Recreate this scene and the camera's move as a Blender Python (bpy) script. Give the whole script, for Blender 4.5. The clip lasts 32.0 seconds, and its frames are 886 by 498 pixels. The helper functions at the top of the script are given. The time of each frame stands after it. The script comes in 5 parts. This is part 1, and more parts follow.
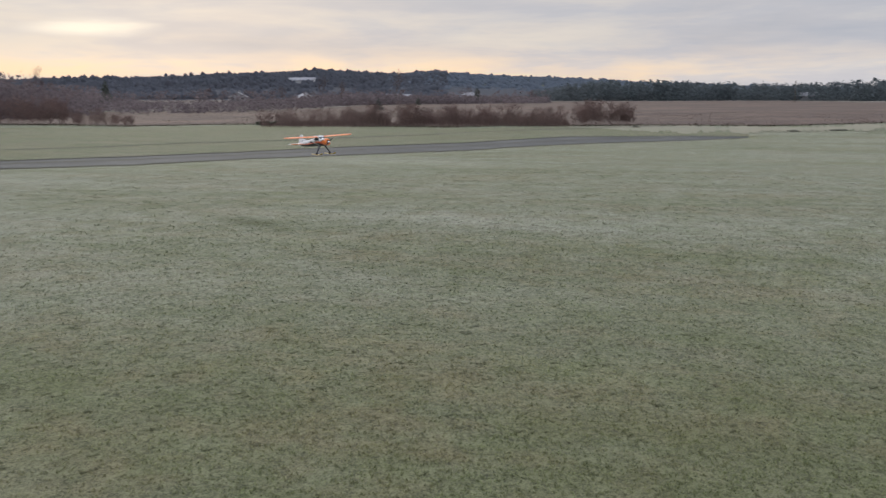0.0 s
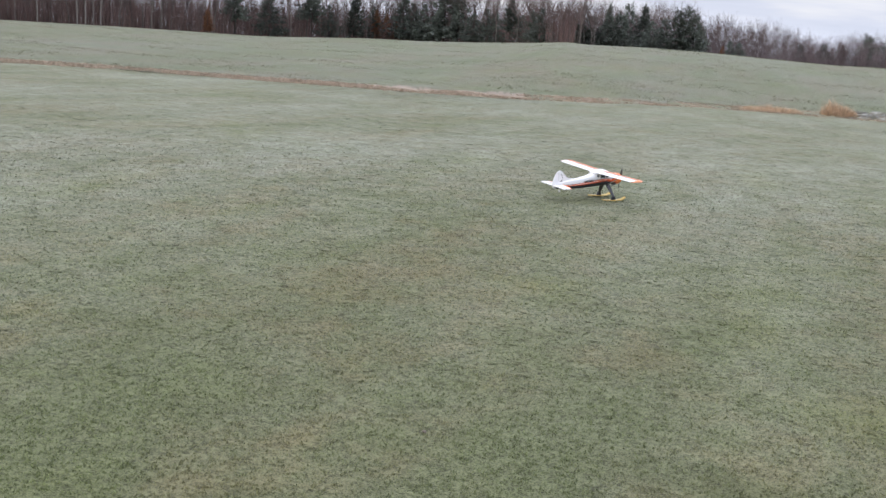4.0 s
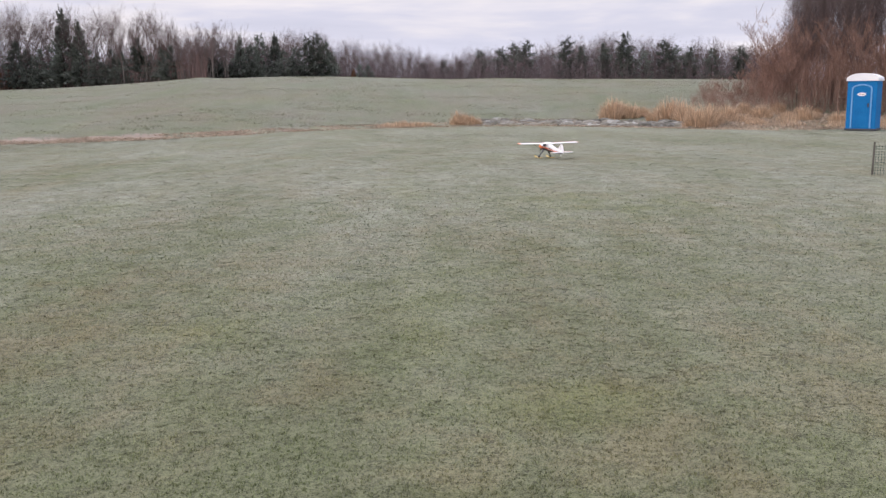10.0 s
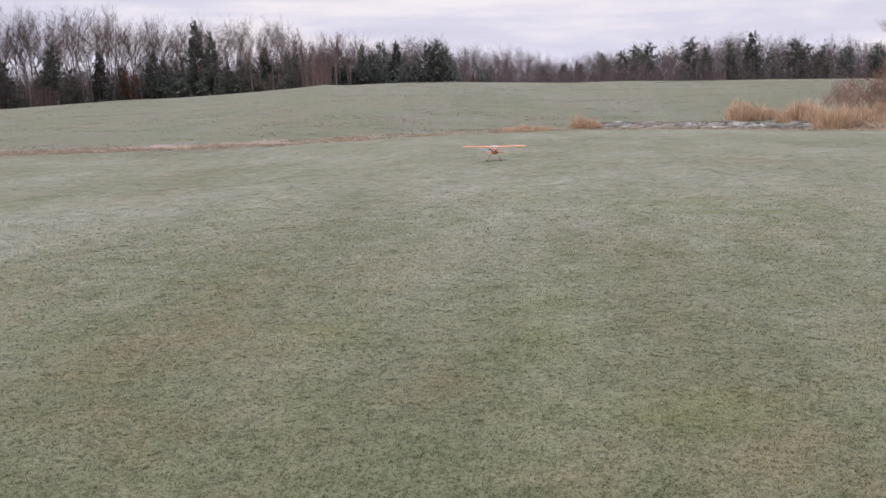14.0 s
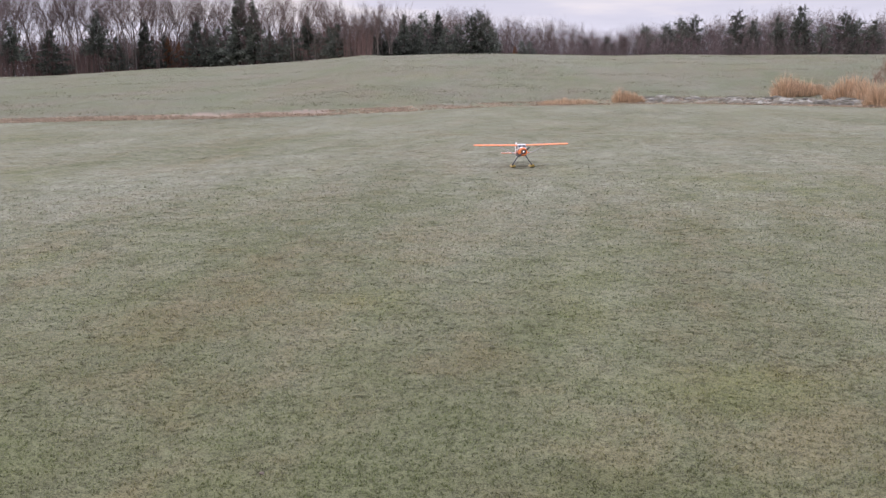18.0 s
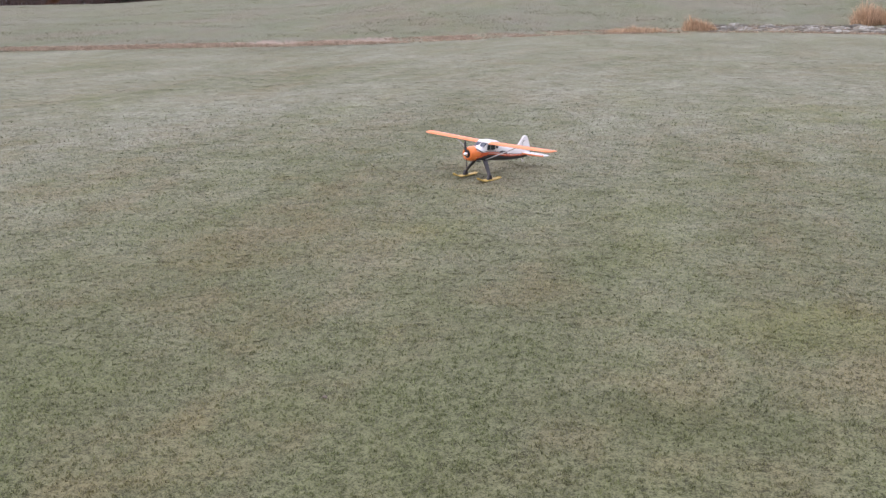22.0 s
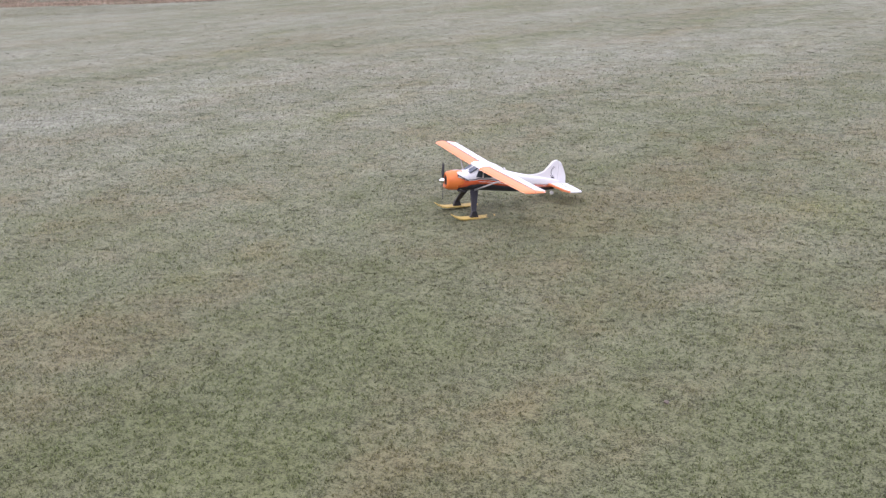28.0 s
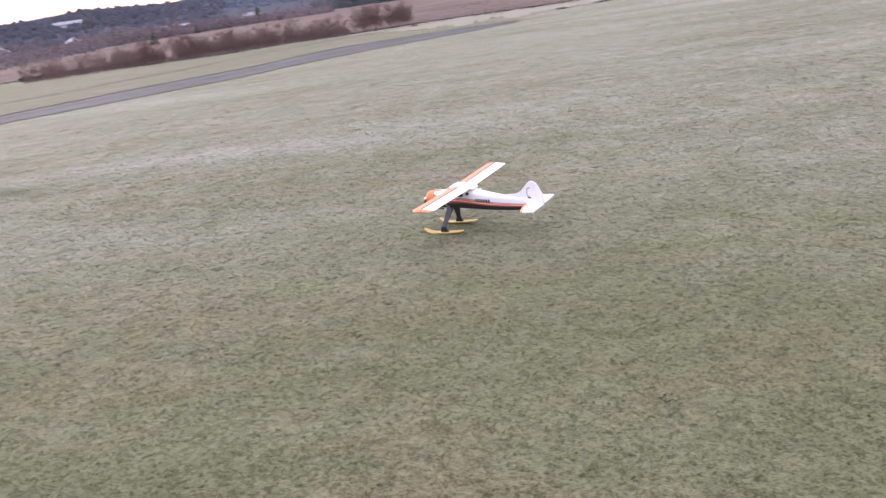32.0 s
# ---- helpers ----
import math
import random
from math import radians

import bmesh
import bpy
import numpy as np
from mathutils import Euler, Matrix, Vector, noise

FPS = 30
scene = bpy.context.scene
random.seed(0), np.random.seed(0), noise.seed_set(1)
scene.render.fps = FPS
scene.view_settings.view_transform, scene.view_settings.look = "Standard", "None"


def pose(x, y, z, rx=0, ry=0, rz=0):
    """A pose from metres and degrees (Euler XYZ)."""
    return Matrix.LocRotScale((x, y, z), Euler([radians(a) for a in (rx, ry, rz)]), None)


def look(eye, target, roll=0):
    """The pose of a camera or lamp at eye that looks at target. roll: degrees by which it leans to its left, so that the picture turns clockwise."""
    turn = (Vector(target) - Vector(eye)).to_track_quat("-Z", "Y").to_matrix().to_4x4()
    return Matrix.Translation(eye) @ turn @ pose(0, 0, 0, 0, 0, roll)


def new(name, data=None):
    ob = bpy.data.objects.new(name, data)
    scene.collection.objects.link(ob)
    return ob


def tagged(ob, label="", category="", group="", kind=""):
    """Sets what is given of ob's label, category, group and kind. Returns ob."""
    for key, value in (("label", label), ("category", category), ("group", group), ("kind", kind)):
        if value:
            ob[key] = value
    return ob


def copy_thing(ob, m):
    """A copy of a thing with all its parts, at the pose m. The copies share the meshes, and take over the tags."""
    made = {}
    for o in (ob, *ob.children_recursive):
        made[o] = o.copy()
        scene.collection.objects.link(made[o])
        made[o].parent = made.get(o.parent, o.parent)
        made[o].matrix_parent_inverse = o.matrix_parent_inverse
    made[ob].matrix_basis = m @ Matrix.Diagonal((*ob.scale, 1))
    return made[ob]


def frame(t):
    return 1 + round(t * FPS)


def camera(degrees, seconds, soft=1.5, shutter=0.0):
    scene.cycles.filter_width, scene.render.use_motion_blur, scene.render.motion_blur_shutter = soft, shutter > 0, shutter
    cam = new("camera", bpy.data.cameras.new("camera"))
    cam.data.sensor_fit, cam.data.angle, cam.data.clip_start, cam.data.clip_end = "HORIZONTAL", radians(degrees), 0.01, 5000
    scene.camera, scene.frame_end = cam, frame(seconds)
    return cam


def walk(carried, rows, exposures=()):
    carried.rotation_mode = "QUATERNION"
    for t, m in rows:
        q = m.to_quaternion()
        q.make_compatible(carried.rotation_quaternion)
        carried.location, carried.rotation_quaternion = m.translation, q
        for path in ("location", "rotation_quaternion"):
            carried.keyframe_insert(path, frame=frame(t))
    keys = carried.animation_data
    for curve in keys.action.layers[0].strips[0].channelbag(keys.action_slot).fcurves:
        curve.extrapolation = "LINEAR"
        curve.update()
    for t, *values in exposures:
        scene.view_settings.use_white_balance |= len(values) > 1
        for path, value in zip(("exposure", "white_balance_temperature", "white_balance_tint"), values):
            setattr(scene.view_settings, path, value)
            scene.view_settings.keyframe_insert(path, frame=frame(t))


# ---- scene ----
PATH = [
    (0.0, -0.149, -0.475, 1.695, -106.27, -8.92, 0.17),
    (0.5, -0.257, -0.521, 1.721, -97.04, -10.51, 0.55),
    (1.0, -0.079, -0.405, 1.727, -86.33, -12.64, -0.50),
    (1.3, -0.031, -0.353, 1.735, -74.68, -13.60, -0.75),
    (1.5, 0.013, -0.362, 1.742, -63.41, -15.40, -0.99),
    (2.0, 0.035, -0.331, 1.753, -50.54, -14.87, -1.43),
    (2.3, 0.032, -0.289, 1.747, -43.71, -14.67, -2.03),
    (2.5, 0.031, -0.279, 1.746, -39.94, -14.67, -2.34),
    (3.0, 0.060, -0.269, 1.745, -31.48, -13.30, -3.55),
    (3.5, 0.061, -0.268, 1.745, -24.44, -12.40, -3.59),
    (4.0, 0.064, -0.287, 1.745, -20.18, -12.01, -4.43),
    (4.5, 0.060, -0.293, 1.751, -15.41, -11.02, -5.26),
    (6.5, 0.108, 0.049, 1.683, -4.52, -9.66, 0.87),
    (7.0, 0.087, 0.036, 1.690, -1.41, -8.81, 0.86),
    (7.5, 0.046, 0.003, 1.693, 0.27, -8.88, 1.27),
    (8.0, 0.035, -0.004, 1.696, 0.10, -9.05, 0.96),
    (8.5, 0.031, -0.005, 1.697, 0.20, -9.18, 0.95),
    (9.0, 0.037, 0.010, 1.693, 0.09, -9.12, 0.95),
    (9.5, 0.040, 0.004, 1.695, -0.03, -9.49, 0.61),
    (10.0, 0.048, -0.011, 1.701, 0.47, -9.48, 0.52),
    (10.5, 0.042, -0.010, 1.699, 0.43, -9.42, 0.95),
    (11.0, 0.044, -0.027, 1.699, -0.44, -8.46, 1.83),
    (11.5, 0.038, -0.037, 1.699, -2.21, -8.09, 1.76),
    (12.0, 0.035, -0.037, 1.699, -3.47, -8.47, 1.30),
    (12.5, 0.028, -0.023, 1.693, -4.79, -8.96, 0.96),
    (13.0, 0.026, -0.027, 1.696, -5.56, -8.95, 0.99),
    (13.5, 0.027, -0.026, 1.695, -6.20, -8.98, 1.17),
    (14.0, 0.025, -0.032, 1.693, -6.85, -9.09, 1.27),
    (14.5, 0.021, -0.034, 1.694, -7.43, -9.29, 1.03),
    (16.5, 0.017, -0.062, 1.698, -8.67, -9.72, 0.80),
    (17.0, 0.022, -0.051, 1.692, -9.02, -10.10, 0.69),
    (17.5, 0.022, -0.050, 1.695, -9.29, -10.66, 0.61),
    (18.0, 0.025, -0.050, 1.694, -9.25, -10.75, 0.60),
    (18.5, 0.022, -0.048, 1.692, -9.09, -10.82, 0.76),
    (19.0, 0.016, -0.043, 1.692, -8.69, -11.38, 0.27),
    (19.5, 0.010, -0.040, 1.691, -8.58, -11.57, 0.13),
    (20.0, 0.006, -0.038, 1.691, -9.76, -12.33, -0.04),
    (20.5, 0.002, -0.033, 1.685, -10.91, -12.85, -0.20),
    (21.0, 0.006, -0.025, 1.685, -11.71, -13.32, -0.31),
    (21.5, 0.008, -0.030, 1.682, -12.29, -13.73, 0.06),
    (22.0, 0.014, -0.030, 1.682, -13.16, -14.95, 0.64),
    (22.5, 0.015, -0.024, 1.680, -13.73, -14.89, 0.82),
    (23.0, 0.012, -0.021, 1.680, -14.82, -15.23, 0.91),
    (23.5, 0.011, -0.008, 1.678, -16.47, -15.77, 1.02),
    (24.0, -0.011, 0.037, 1.676, -17.81, -16.19, 1.22),
    (24.5, -0.031, 0.057, 1.666, -20.08, -16.31, 1.55),
    (26.5, -0.216, 0.415, 1.693, -28.93, -19.92, 1.71),
    (27.0, -0.219, 0.476, 1.708, -31.20, -19.56, 0.89),
    (27.5, -0.137, 0.535, 1.701, -36.26, -19.64, 0.71),
    (28.0, -0.057, 0.489, 1.726, -37.51, -18.02, 2.06),
    (28.5, -0.046, 0.373, 1.721, -38.13, -18.00, 0.85),
    (29.0, -0.001, 0.387, 1.728, -39.22, -18.28, 0.29),
    (29.5, -0.003, 0.367, 1.714, -41.13, -17.90, 0.41),
    (30.0, -0.011, 0.361, 1.706, -45.05, -18.69, 0.77),
    (30.5, -0.041, 0.349, 1.703, -50.92, -19.00, 1.19),
    (31.0, -0.088, 0.313, 1.715, -63.64, -18.20, 2.70),
    (31.1, -0.101, 0.306, 1.715, -66.52, -17.71, 3.41),
    (31.5, -0.111, 0.281, 1.699, -79.23, -16.75, 5.69),
    (32.0, 0.084, 0.216, 1.781, -95.52, -15.10, 8.33),
]


def cam_pose(x, y, z, yaw, pitch, roll):
    """Camera pose from compass yaw (0 north, right positive), pitch and lean in degrees."""
    return (Matrix.Translation((x, y, z)) @ Matrix.Rotation(radians(-yaw), 4, "Z")
            @ Matrix.Rotation(radians(90 + pitch), 4, "X") @ Matrix.Rotation(radians(-roll), 4, "Z"))


cam = camera(50.8, 32.0, soft=1.42, shutter=0.15)
walk(cam, [(t, cam_pose(*row)) for t, *row in PATH],
     exposures=[(0.0, -0.4, 6500, 8), (1.0, -0.2, 6450, 7), (2.0, 0.02, 6380, 5), (3.0, 0.22, 6330, 8), (4.5, 0.21, 6350, 11), (7.0, 0.17, 6510, 15), (12.0, 0.12, 6580, 18), (18.0, 0.13, 6640, 20), (21.0, 0.19, 6600, 20), (24.0, 0.29, 6500, 21), (28.0, 0.37, 6420, 22), (30.0, 0.37, 6400, 24), (31.0, 0.42, 6380, 27), (32.0, 0.47, 6400, 29)])

# ---- sky and sun: bright overcast, the low sun behind thin cloud in the west-south-west ----
SUN_YAW, SUN_UP = -122.0, 11.0
world = bpy.data.worlds.new("overcast_sky")
scene.world = world
world.use_nodes = True


def nodes_of(tree):
    def add(kind, **values):
        n = tree.nodes.new("ShaderNode" + kind)
        for key, value in values.items():
            if key in n.inputs:
                n.inputs[key].default_value = value
        return n
    return add


def link(tree, a, b):
    tree.links.new(a, b)


def ramp(tree, fac, stops, smooth=False):
    n = tree.nodes.new("ShaderNodeValToRGB")
    els = n.color_ramp.elements
    while len(els) < len(stops):
        els.new(0.5)
    for e, (p, c) in zip(els, stops):
        e.position = p
        e.color = (c[0], c[1], c[2], 1) if isinstance(c, tuple) else (c, c, c, 1)
    if smooth:
        n.color_ramp.interpolation = "EASE"
    tree.links.new(fac, n.inputs[0])
    return n.outputs[0]


def mix(tree, fac, a, b, kind="MIX"):
    n = tree.nodes.new("ShaderNodeMix")
    n.data_type, n.blend_type, n.clamp_result = "RGBA", kind, False
    for value, i in ((fac, 0), (a, 6), (b, 7)):
        if isinstance(value, (int, float)):
            n.inputs[i].default_value = value if i == 0 else (value, value, value, 1)
        elif isinstance(value, tuple):
            n.inputs[i].default_value = (*value, 1)
        else:
            tree.links.new(value, n.inputs[i])
    return n.outputs[2]


def mathn(tree, op, a, b=0.0):
    n = tree.nodes.new("ShaderNodeMath")
    n.operation = op
    for i, v in enumerate((a, b)):
        if isinstance(v, (int, float)):
            n.inputs[i].default_value = v
        else:
            tree.links.new(v, n.inputs[i])
    return n.outputs[0]


def build_sky():
    tr = world.node_tree
    add = nodes_of(tr)
    sky = add("TexSky")
    sky.sky_type, sky.sun_disc = "NISHITA", False
    sky.sun_elevation, sky.sun_rotation = radians(SUN_UP), radians(SUN_YAW)
    sky.air_density, sky.dust_density = 1.0, 3.0
    coord = add("TexCoord")
    sep = add("SeparateXYZ")
    link(tr, coord.outputs["Generated"], sep.inputs[0])
    up = mathn(tr, "MAXIMUM", sep.outputs[2], 0.0)
    # cloud sheets lie in long flat bands: stretch by the height
    flat = add("Mapping")
    flat.inputs["Scale"].default_value = (1.0, 1.0, 7.0)
    link(tr, coord.outputs["Generated"], flat.inputs[0])
    n1 = add("TexNoise", Scale=2.1, Detail=5.0, Roughness=0.55, Distortion=0.4)
    link(tr, flat.outputs[0], n1.inputs["Vector"])
    n2 = add("TexNoise", Scale=6.5, Detail=4.0, Roughness=0.6, Distortion=0.2)
    link(tr, flat.outputs[0], n2.inputs["Vector"])
    cloud = mix(tr, 0.3, n1.outputs[0], n2.outputs[0])
    body = ramp(tr, cloud, [(0.36, (0.56, 0.60, 0.71)), (0.5, (0.65, 0.68, 0.785)), (0.62, (0.84, 0.835, 0.855))])
    # overcast sky grows brighter towards the zenith
    lift = ramp(tr, up, [(0.0, 1.1), (0.035, 1.06), (0.06, 0.95), (0.12, 0.95), (0.35, 1.65), (1.0, 2.7)])
    body = mix(tr, 1.0, body, lift, "MULTIPLY")
    # warm break in the cloud above the low sun
    sx, sy = math.sin(radians(SUN_YAW)), math.cos(radians(SUN_YAW))
    dot = add("VectorMath")
    dot.operation = "DOT_PRODUCT"
    dot.inputs[1].default_value = (sx, sy, 0.05)
    link(tr, coord.outputs["Generated"], dot.inputs[0])
    near = ramp(tr, dot.outputs["Value"], [(0.45, 0.0), (0.75, 0.45), (0.96, 1.0)], True)
    low = ramp(tr, up, [(0.0, 0.85), (0.034, 1.0), (0.046, 0.6), (0.058, 0.22), (0.09, 0.16), (0.3, 0.0)])
    gap = ramp(tr, n2.outputs[0], [(0.38, 0.35), (0.6, 1.0)])
    warm = mathn(tr, "MULTIPLY", mathn(tr, "MULTIPLY", near, low), gap)
    body = mix(tr, warm, body, (1.28, 0.96, 0.68))
    # a bright rift in the cloud sheet over it
    squash = add("Mapping")
    squash.inputs["Scale"].default_value = (1.0, 1.0, 6.0)
    link(tr, coord.outputs["Generated"], squash.inputs[0])
    rift = add("VectorMath")
    rift.operation = "DISTANCE"
    link(tr, squash.outputs[0], rift.inputs[0])
    rift.inputs[1].default_value = (math.sin(radians(-127)), math.cos(radians(-127)), 6.0 * 0.0735)
    glow = ramp(tr, mathn(tr, "ADD", rift.outputs["Value"], mathn(tr, "MULTIPLY", n2.outputs[0], 0.14)), [(0.06, 1.0), (0.138, 0.0)], True)
    body = mix(tr, mathn(tr, "MULTIPLY", glow, 0.8), body, (1.3, 1.19, 1.04))
    full = mix(tr, 0.004, body, sky.outputs[0])
    bg = tr.nodes["Background"]
    link(tr, full, bg.inputs[0])
    bg.inputs[1].default_value = 1.0


build_sky()
sun = new("sun", bpy.data.lights.new("sun", "SUN"))
sun.data.energy, sun.data.angle, sun.data.color = 0.9, radians(14), (1.0, 0.9, 0.78)
sun.matrix_world = look((0, 0, 0), (-math.sin(radians(SUN_YAW)) * math.cos(radians(SUN_UP)),
                                    -math.cos(radians(SUN_YAW)) * math.cos(radians(SUN_UP)), -math.sin(radians(SUN_UP))))

# ---- materials ----


def surface(name, colours, scale=8.0, fine=60.0, rough=0.85, bump=0.3, depth=0.01, metal=0.0, island=0.0, spread=0.0, through_light=0.0):
    """Principled surface: two noises run through a ramp of colours, with a fine relief. island, spread: value spread by island, by object."""
    m = bpy.data.materials.new(name)
    m.use_nodes = True
    tr = m.node_tree
    add = nodes_of(tr)
    bsdf = tr.nodes["Principled BSDF"]
    geo = add("NewGeometry")
    n1 = add("TexNoise", Scale=scale, Detail=4.0, Roughness=0.6)
    n2 = add("TexNoise", Scale=fine, Detail=3.0, Roughness=0.6)
    coord = add("TexCoord")
    for n in (n1, n2):
        link(tr, coord.outputs["Object"], n.inputs["Vector"])
    fac = mix(tr, 0.45, n1.outputs[0], n2.outputs[0])
    steps = [(0.33 + 0.34 * i / max(1, len(colours) - 1), c) for i, c in enumerate(colours)]
    col = ramp(tr, fac, steps) if len(colours) > 1 else colours[0]
    if island:
        value = mathn(tr, "ADD", mathn(tr, "MULTIPLY", geo.outputs["Random Per Island"], 2 * island), 1 - island)
        col = mix(tr, 1.0, col, value, "MULTIPLY")
    if spread:
        info = add("ObjectInfo")
        value = mathn(tr, "ADD", mathn(tr, "MULTIPLY", info.outputs["Random"], 2 * spread), 1 - spread)
        col = mix(tr, 1.0, col, value, "MULTIPLY")
    if isinstance(col, tuple):
        bsdf.inputs["Base Color"].default_value = (*col, 1)
    else:
        link(tr, col, bsdf.inputs["Base Color"])
    bsdf.inputs["Roughness"].default_value = rough
    bsdf.inputs["Metallic"].default_value = metal
    if bump:
        b = add("Bump", Strength=bump, Distance=depth)
        link(tr, n2.outputs[0], b.inputs["Height"])
        link(tr, b.outputs[0], bsdf.inputs["Normal"])
    if through_light:
        thin = add("BsdfTranslucent")
        if isinstance(col, tuple):
            thin.inputs[0].default_value = (*col, 1)
        else:
            link(tr, col, thin.inputs[0])
        both = add("MixShader")
        both.inputs[0].default_value = through_light
        link(tr, bsdf.outputs[0], both.inputs[1])
        link(tr, thin.outputs[0], both.inputs[2])
        link(tr, both.outputs[0], tr.nodes["Material Output"].inputs[0])
    return m


def noise_at(tr, add, coord, scale, shift, detail=4.0, rough=0.6):
    n = add("TexNoise", Scale=scale, Detail=detail, Roughness=rough)
    m = add("Mapping")
    m.inputs["Location"].default_value = (shift * 3.1, shift * 7.7, 0)
    link(tr, coord, m.inputs[0])
    link(tr, m.outputs[0], n.inputs["Vector"])
    return n.outputs[0]


def along_mowing(tr, add, coord, stretch=0.4):
    """Coordinates drawn out along the mower's passes, which run a little east of north."""
    m = add("Mapping")
    m.vector_type = "POINT"
    m.inputs["Rotation"].default_value = (0, 0, radians(18))
    m.inputs["Scale"].default_value = (1.0, stretch, 1.0)
    link(tr, coord, m.inputs[0])
    return m.outputs[0]


# spots in the field: centre, turn, half length, half width, kind, strength
FIELD_SPOTS = [(-13.2, -3.4, 75, 5.0, 1.0, "frost", 0.36), (-9.2, -4.6, 60, 2.6, 0.6, "frost", 0.2), (0.85, 5.25, 10, 0.85, 0.6, "fresh", 0.4), (-1.75, 7.1, 20, 0.6, 0.45, "fresh", 0.4), (-0.7, 5.7, 30, 0.55, 0.4, "dry", 0.4),
               (-12.2, -6.9, 60, 1.3, 0.5, "dark", 0.7), (0.1, 3.9, 0, 0.9, 0.4, "dark", 0.5)]


def sward_tone(tr, add, coord, green, mid, straw, frost, frost_amount, big):
    """Drifts of green, straw and hoar frost over the field; the frost tone grows with distance from the standing place.
    """
    runs = along_mowing(tr, add, coord)
    hue = mix(tr, 0.4, noise_at(tr, add, runs, big * 2.4, 1, 5.0), noise_at(tr, add, coord, big * 9.0, 2, 4.0))
    col = ramp(tr, hue, [(0.40, green), (0.49, mid), (0.6, straw)])
    # patches of fresher yellow-green and of bleached pinkish straw, a stride or two across
    fresh = ramp(tr, noise_at(tr, add, runs, big * 2.0, 13, 4.0), [(0.55, 0.0), (0.7, 0.42)])
    col = mix(tr, fresh, col, (green[0] * 1.3, green[1] * 1.27, green[2] * 1.0))
    pale = ramp(tr, noise_at(tr, add, runs, big * 2.7, 17, 4.0), [(0.57, 0.0), (0.72, 0.25)])
    col = mix(tr, pale, col, (straw[0] * 1.1, straw[1] * 0.96, straw[2] * 1.02))
    drift = mix(tr, 0.45, noise_at(tr, add, runs, big, 3, 5.0), noise_at(tr, add, coord, big * 6.5, 4, 4.0))
    fr = ramp(tr, drift, [(0.37, 0.2), (0.63, 1.0)])
    # frost tone scaled up with distance, for the grazing view of its tips
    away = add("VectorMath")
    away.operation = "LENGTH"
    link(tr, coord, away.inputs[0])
    frost_by_range = ramp(tr, mathn(tr, "MULTIPLY", away.outputs["Value"], 0.05), [(0.16, 0.12), (0.6, 1.0)])
    fr = mathn(tr, "MULTIPLY", mathn(tr, "MULTIPLY", fr, frost_by_range), frost_amount)
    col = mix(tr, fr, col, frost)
    # a drift of thicker frost, fresher spots and a bleached one
    for cx, cy, turn, long, short, tone, most in FIELD_SPOTS:
        m = add("Mapping")
        m.vector_type = "TEXTURE"
        m.inputs["Location"].default_value = (cx, cy, 0)
        m.inputs["Rotation"].default_value = (0, 0, radians(turn))
        m.inputs["Scale"].default_value = (long, short, 50.0)
        link(tr, coord, m.inputs[0])
        far = add("VectorMath")
        far.operation = "LENGTH"
        link(tr, m.outputs[0], far.inputs[0])
        rough = mathn(tr, "ADD", far.outputs["Value"], mathn(tr, "MULTIPLY", noise_at(tr, add, coord, 2.2, 23, 5.0, 0.65), 1.6))
        col = mix(tr, ramp(tr, mathn(tr, "MULTIPLY", rough, 0.5), [(0.45, most), (0.85, 0.0)]), col, {"frost": frost, "fresh": (green[0] * 1.35, green[1] * 1.3, green[2]), "dry": (straw[0] * 1.08, straw[1] * 0.95, straw[2]), "dark": tuple(0.72 * c for c in green)}[tone])
    # mower's passes and lighter and darker tufts a hand's width across
    lanes = ramp(tr, noise_at(tr, add, along_mowing(tr, add, coord, 0.1), 1.3, 21, 3.0), [(0.4, 0.96), (0.6, 1.03)])
    col = mix(tr, 1.0, col, lanes, "MULTIPLY")
    # the tufts' dark tones paint the shade behind tussocks into the colour
    tufts = mix(tr, 0.5, noise_at(tr, add, coord, 5.5, 9, 5.0, 0.7), noise_at(tr, add, coord, 13.0, 10, 3.0, 0.65))
    # that painted shade is strengthened with distance from the standing place
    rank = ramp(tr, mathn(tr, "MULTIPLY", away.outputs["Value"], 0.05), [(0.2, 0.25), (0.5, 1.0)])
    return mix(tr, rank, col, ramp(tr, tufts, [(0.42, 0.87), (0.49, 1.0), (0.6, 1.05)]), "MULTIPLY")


def lawn_material(name, green, mid, straw, frost, frost_amount, big=0.3, deep=0.3, tall=0.05):
    """Short winter grass: drifting tones broken by painted shade in the gaps between the blades, with tussocky relief.
    """
    m = bpy.data.materials.new(name)
    m.use_nodes = True
    tr = m.node_tree
    add = nodes_of(tr)
    bsdf = tr.nodes["Principled BSDF"]
    coord = add("TexCoord").outputs["Object"]
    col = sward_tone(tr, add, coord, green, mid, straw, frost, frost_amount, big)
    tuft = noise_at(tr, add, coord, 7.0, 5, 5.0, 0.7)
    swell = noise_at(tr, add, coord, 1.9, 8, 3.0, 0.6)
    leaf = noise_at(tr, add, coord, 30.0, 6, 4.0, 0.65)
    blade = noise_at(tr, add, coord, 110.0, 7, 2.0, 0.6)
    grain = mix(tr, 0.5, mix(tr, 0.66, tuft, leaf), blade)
    # dark end of the grain puts shade between blades into the colour
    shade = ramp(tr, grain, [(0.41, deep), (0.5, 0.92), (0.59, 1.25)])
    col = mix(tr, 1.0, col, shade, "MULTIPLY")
    link(tr, col, bsdf.inputs["Base Color"])
    bsdf.inputs["Roughness"].default_value = 0.95
    bsdf.inputs["Specular IOR Level"].default_value = 0.2
    b = add("Bump", Strength=0.9, Distance=tall)
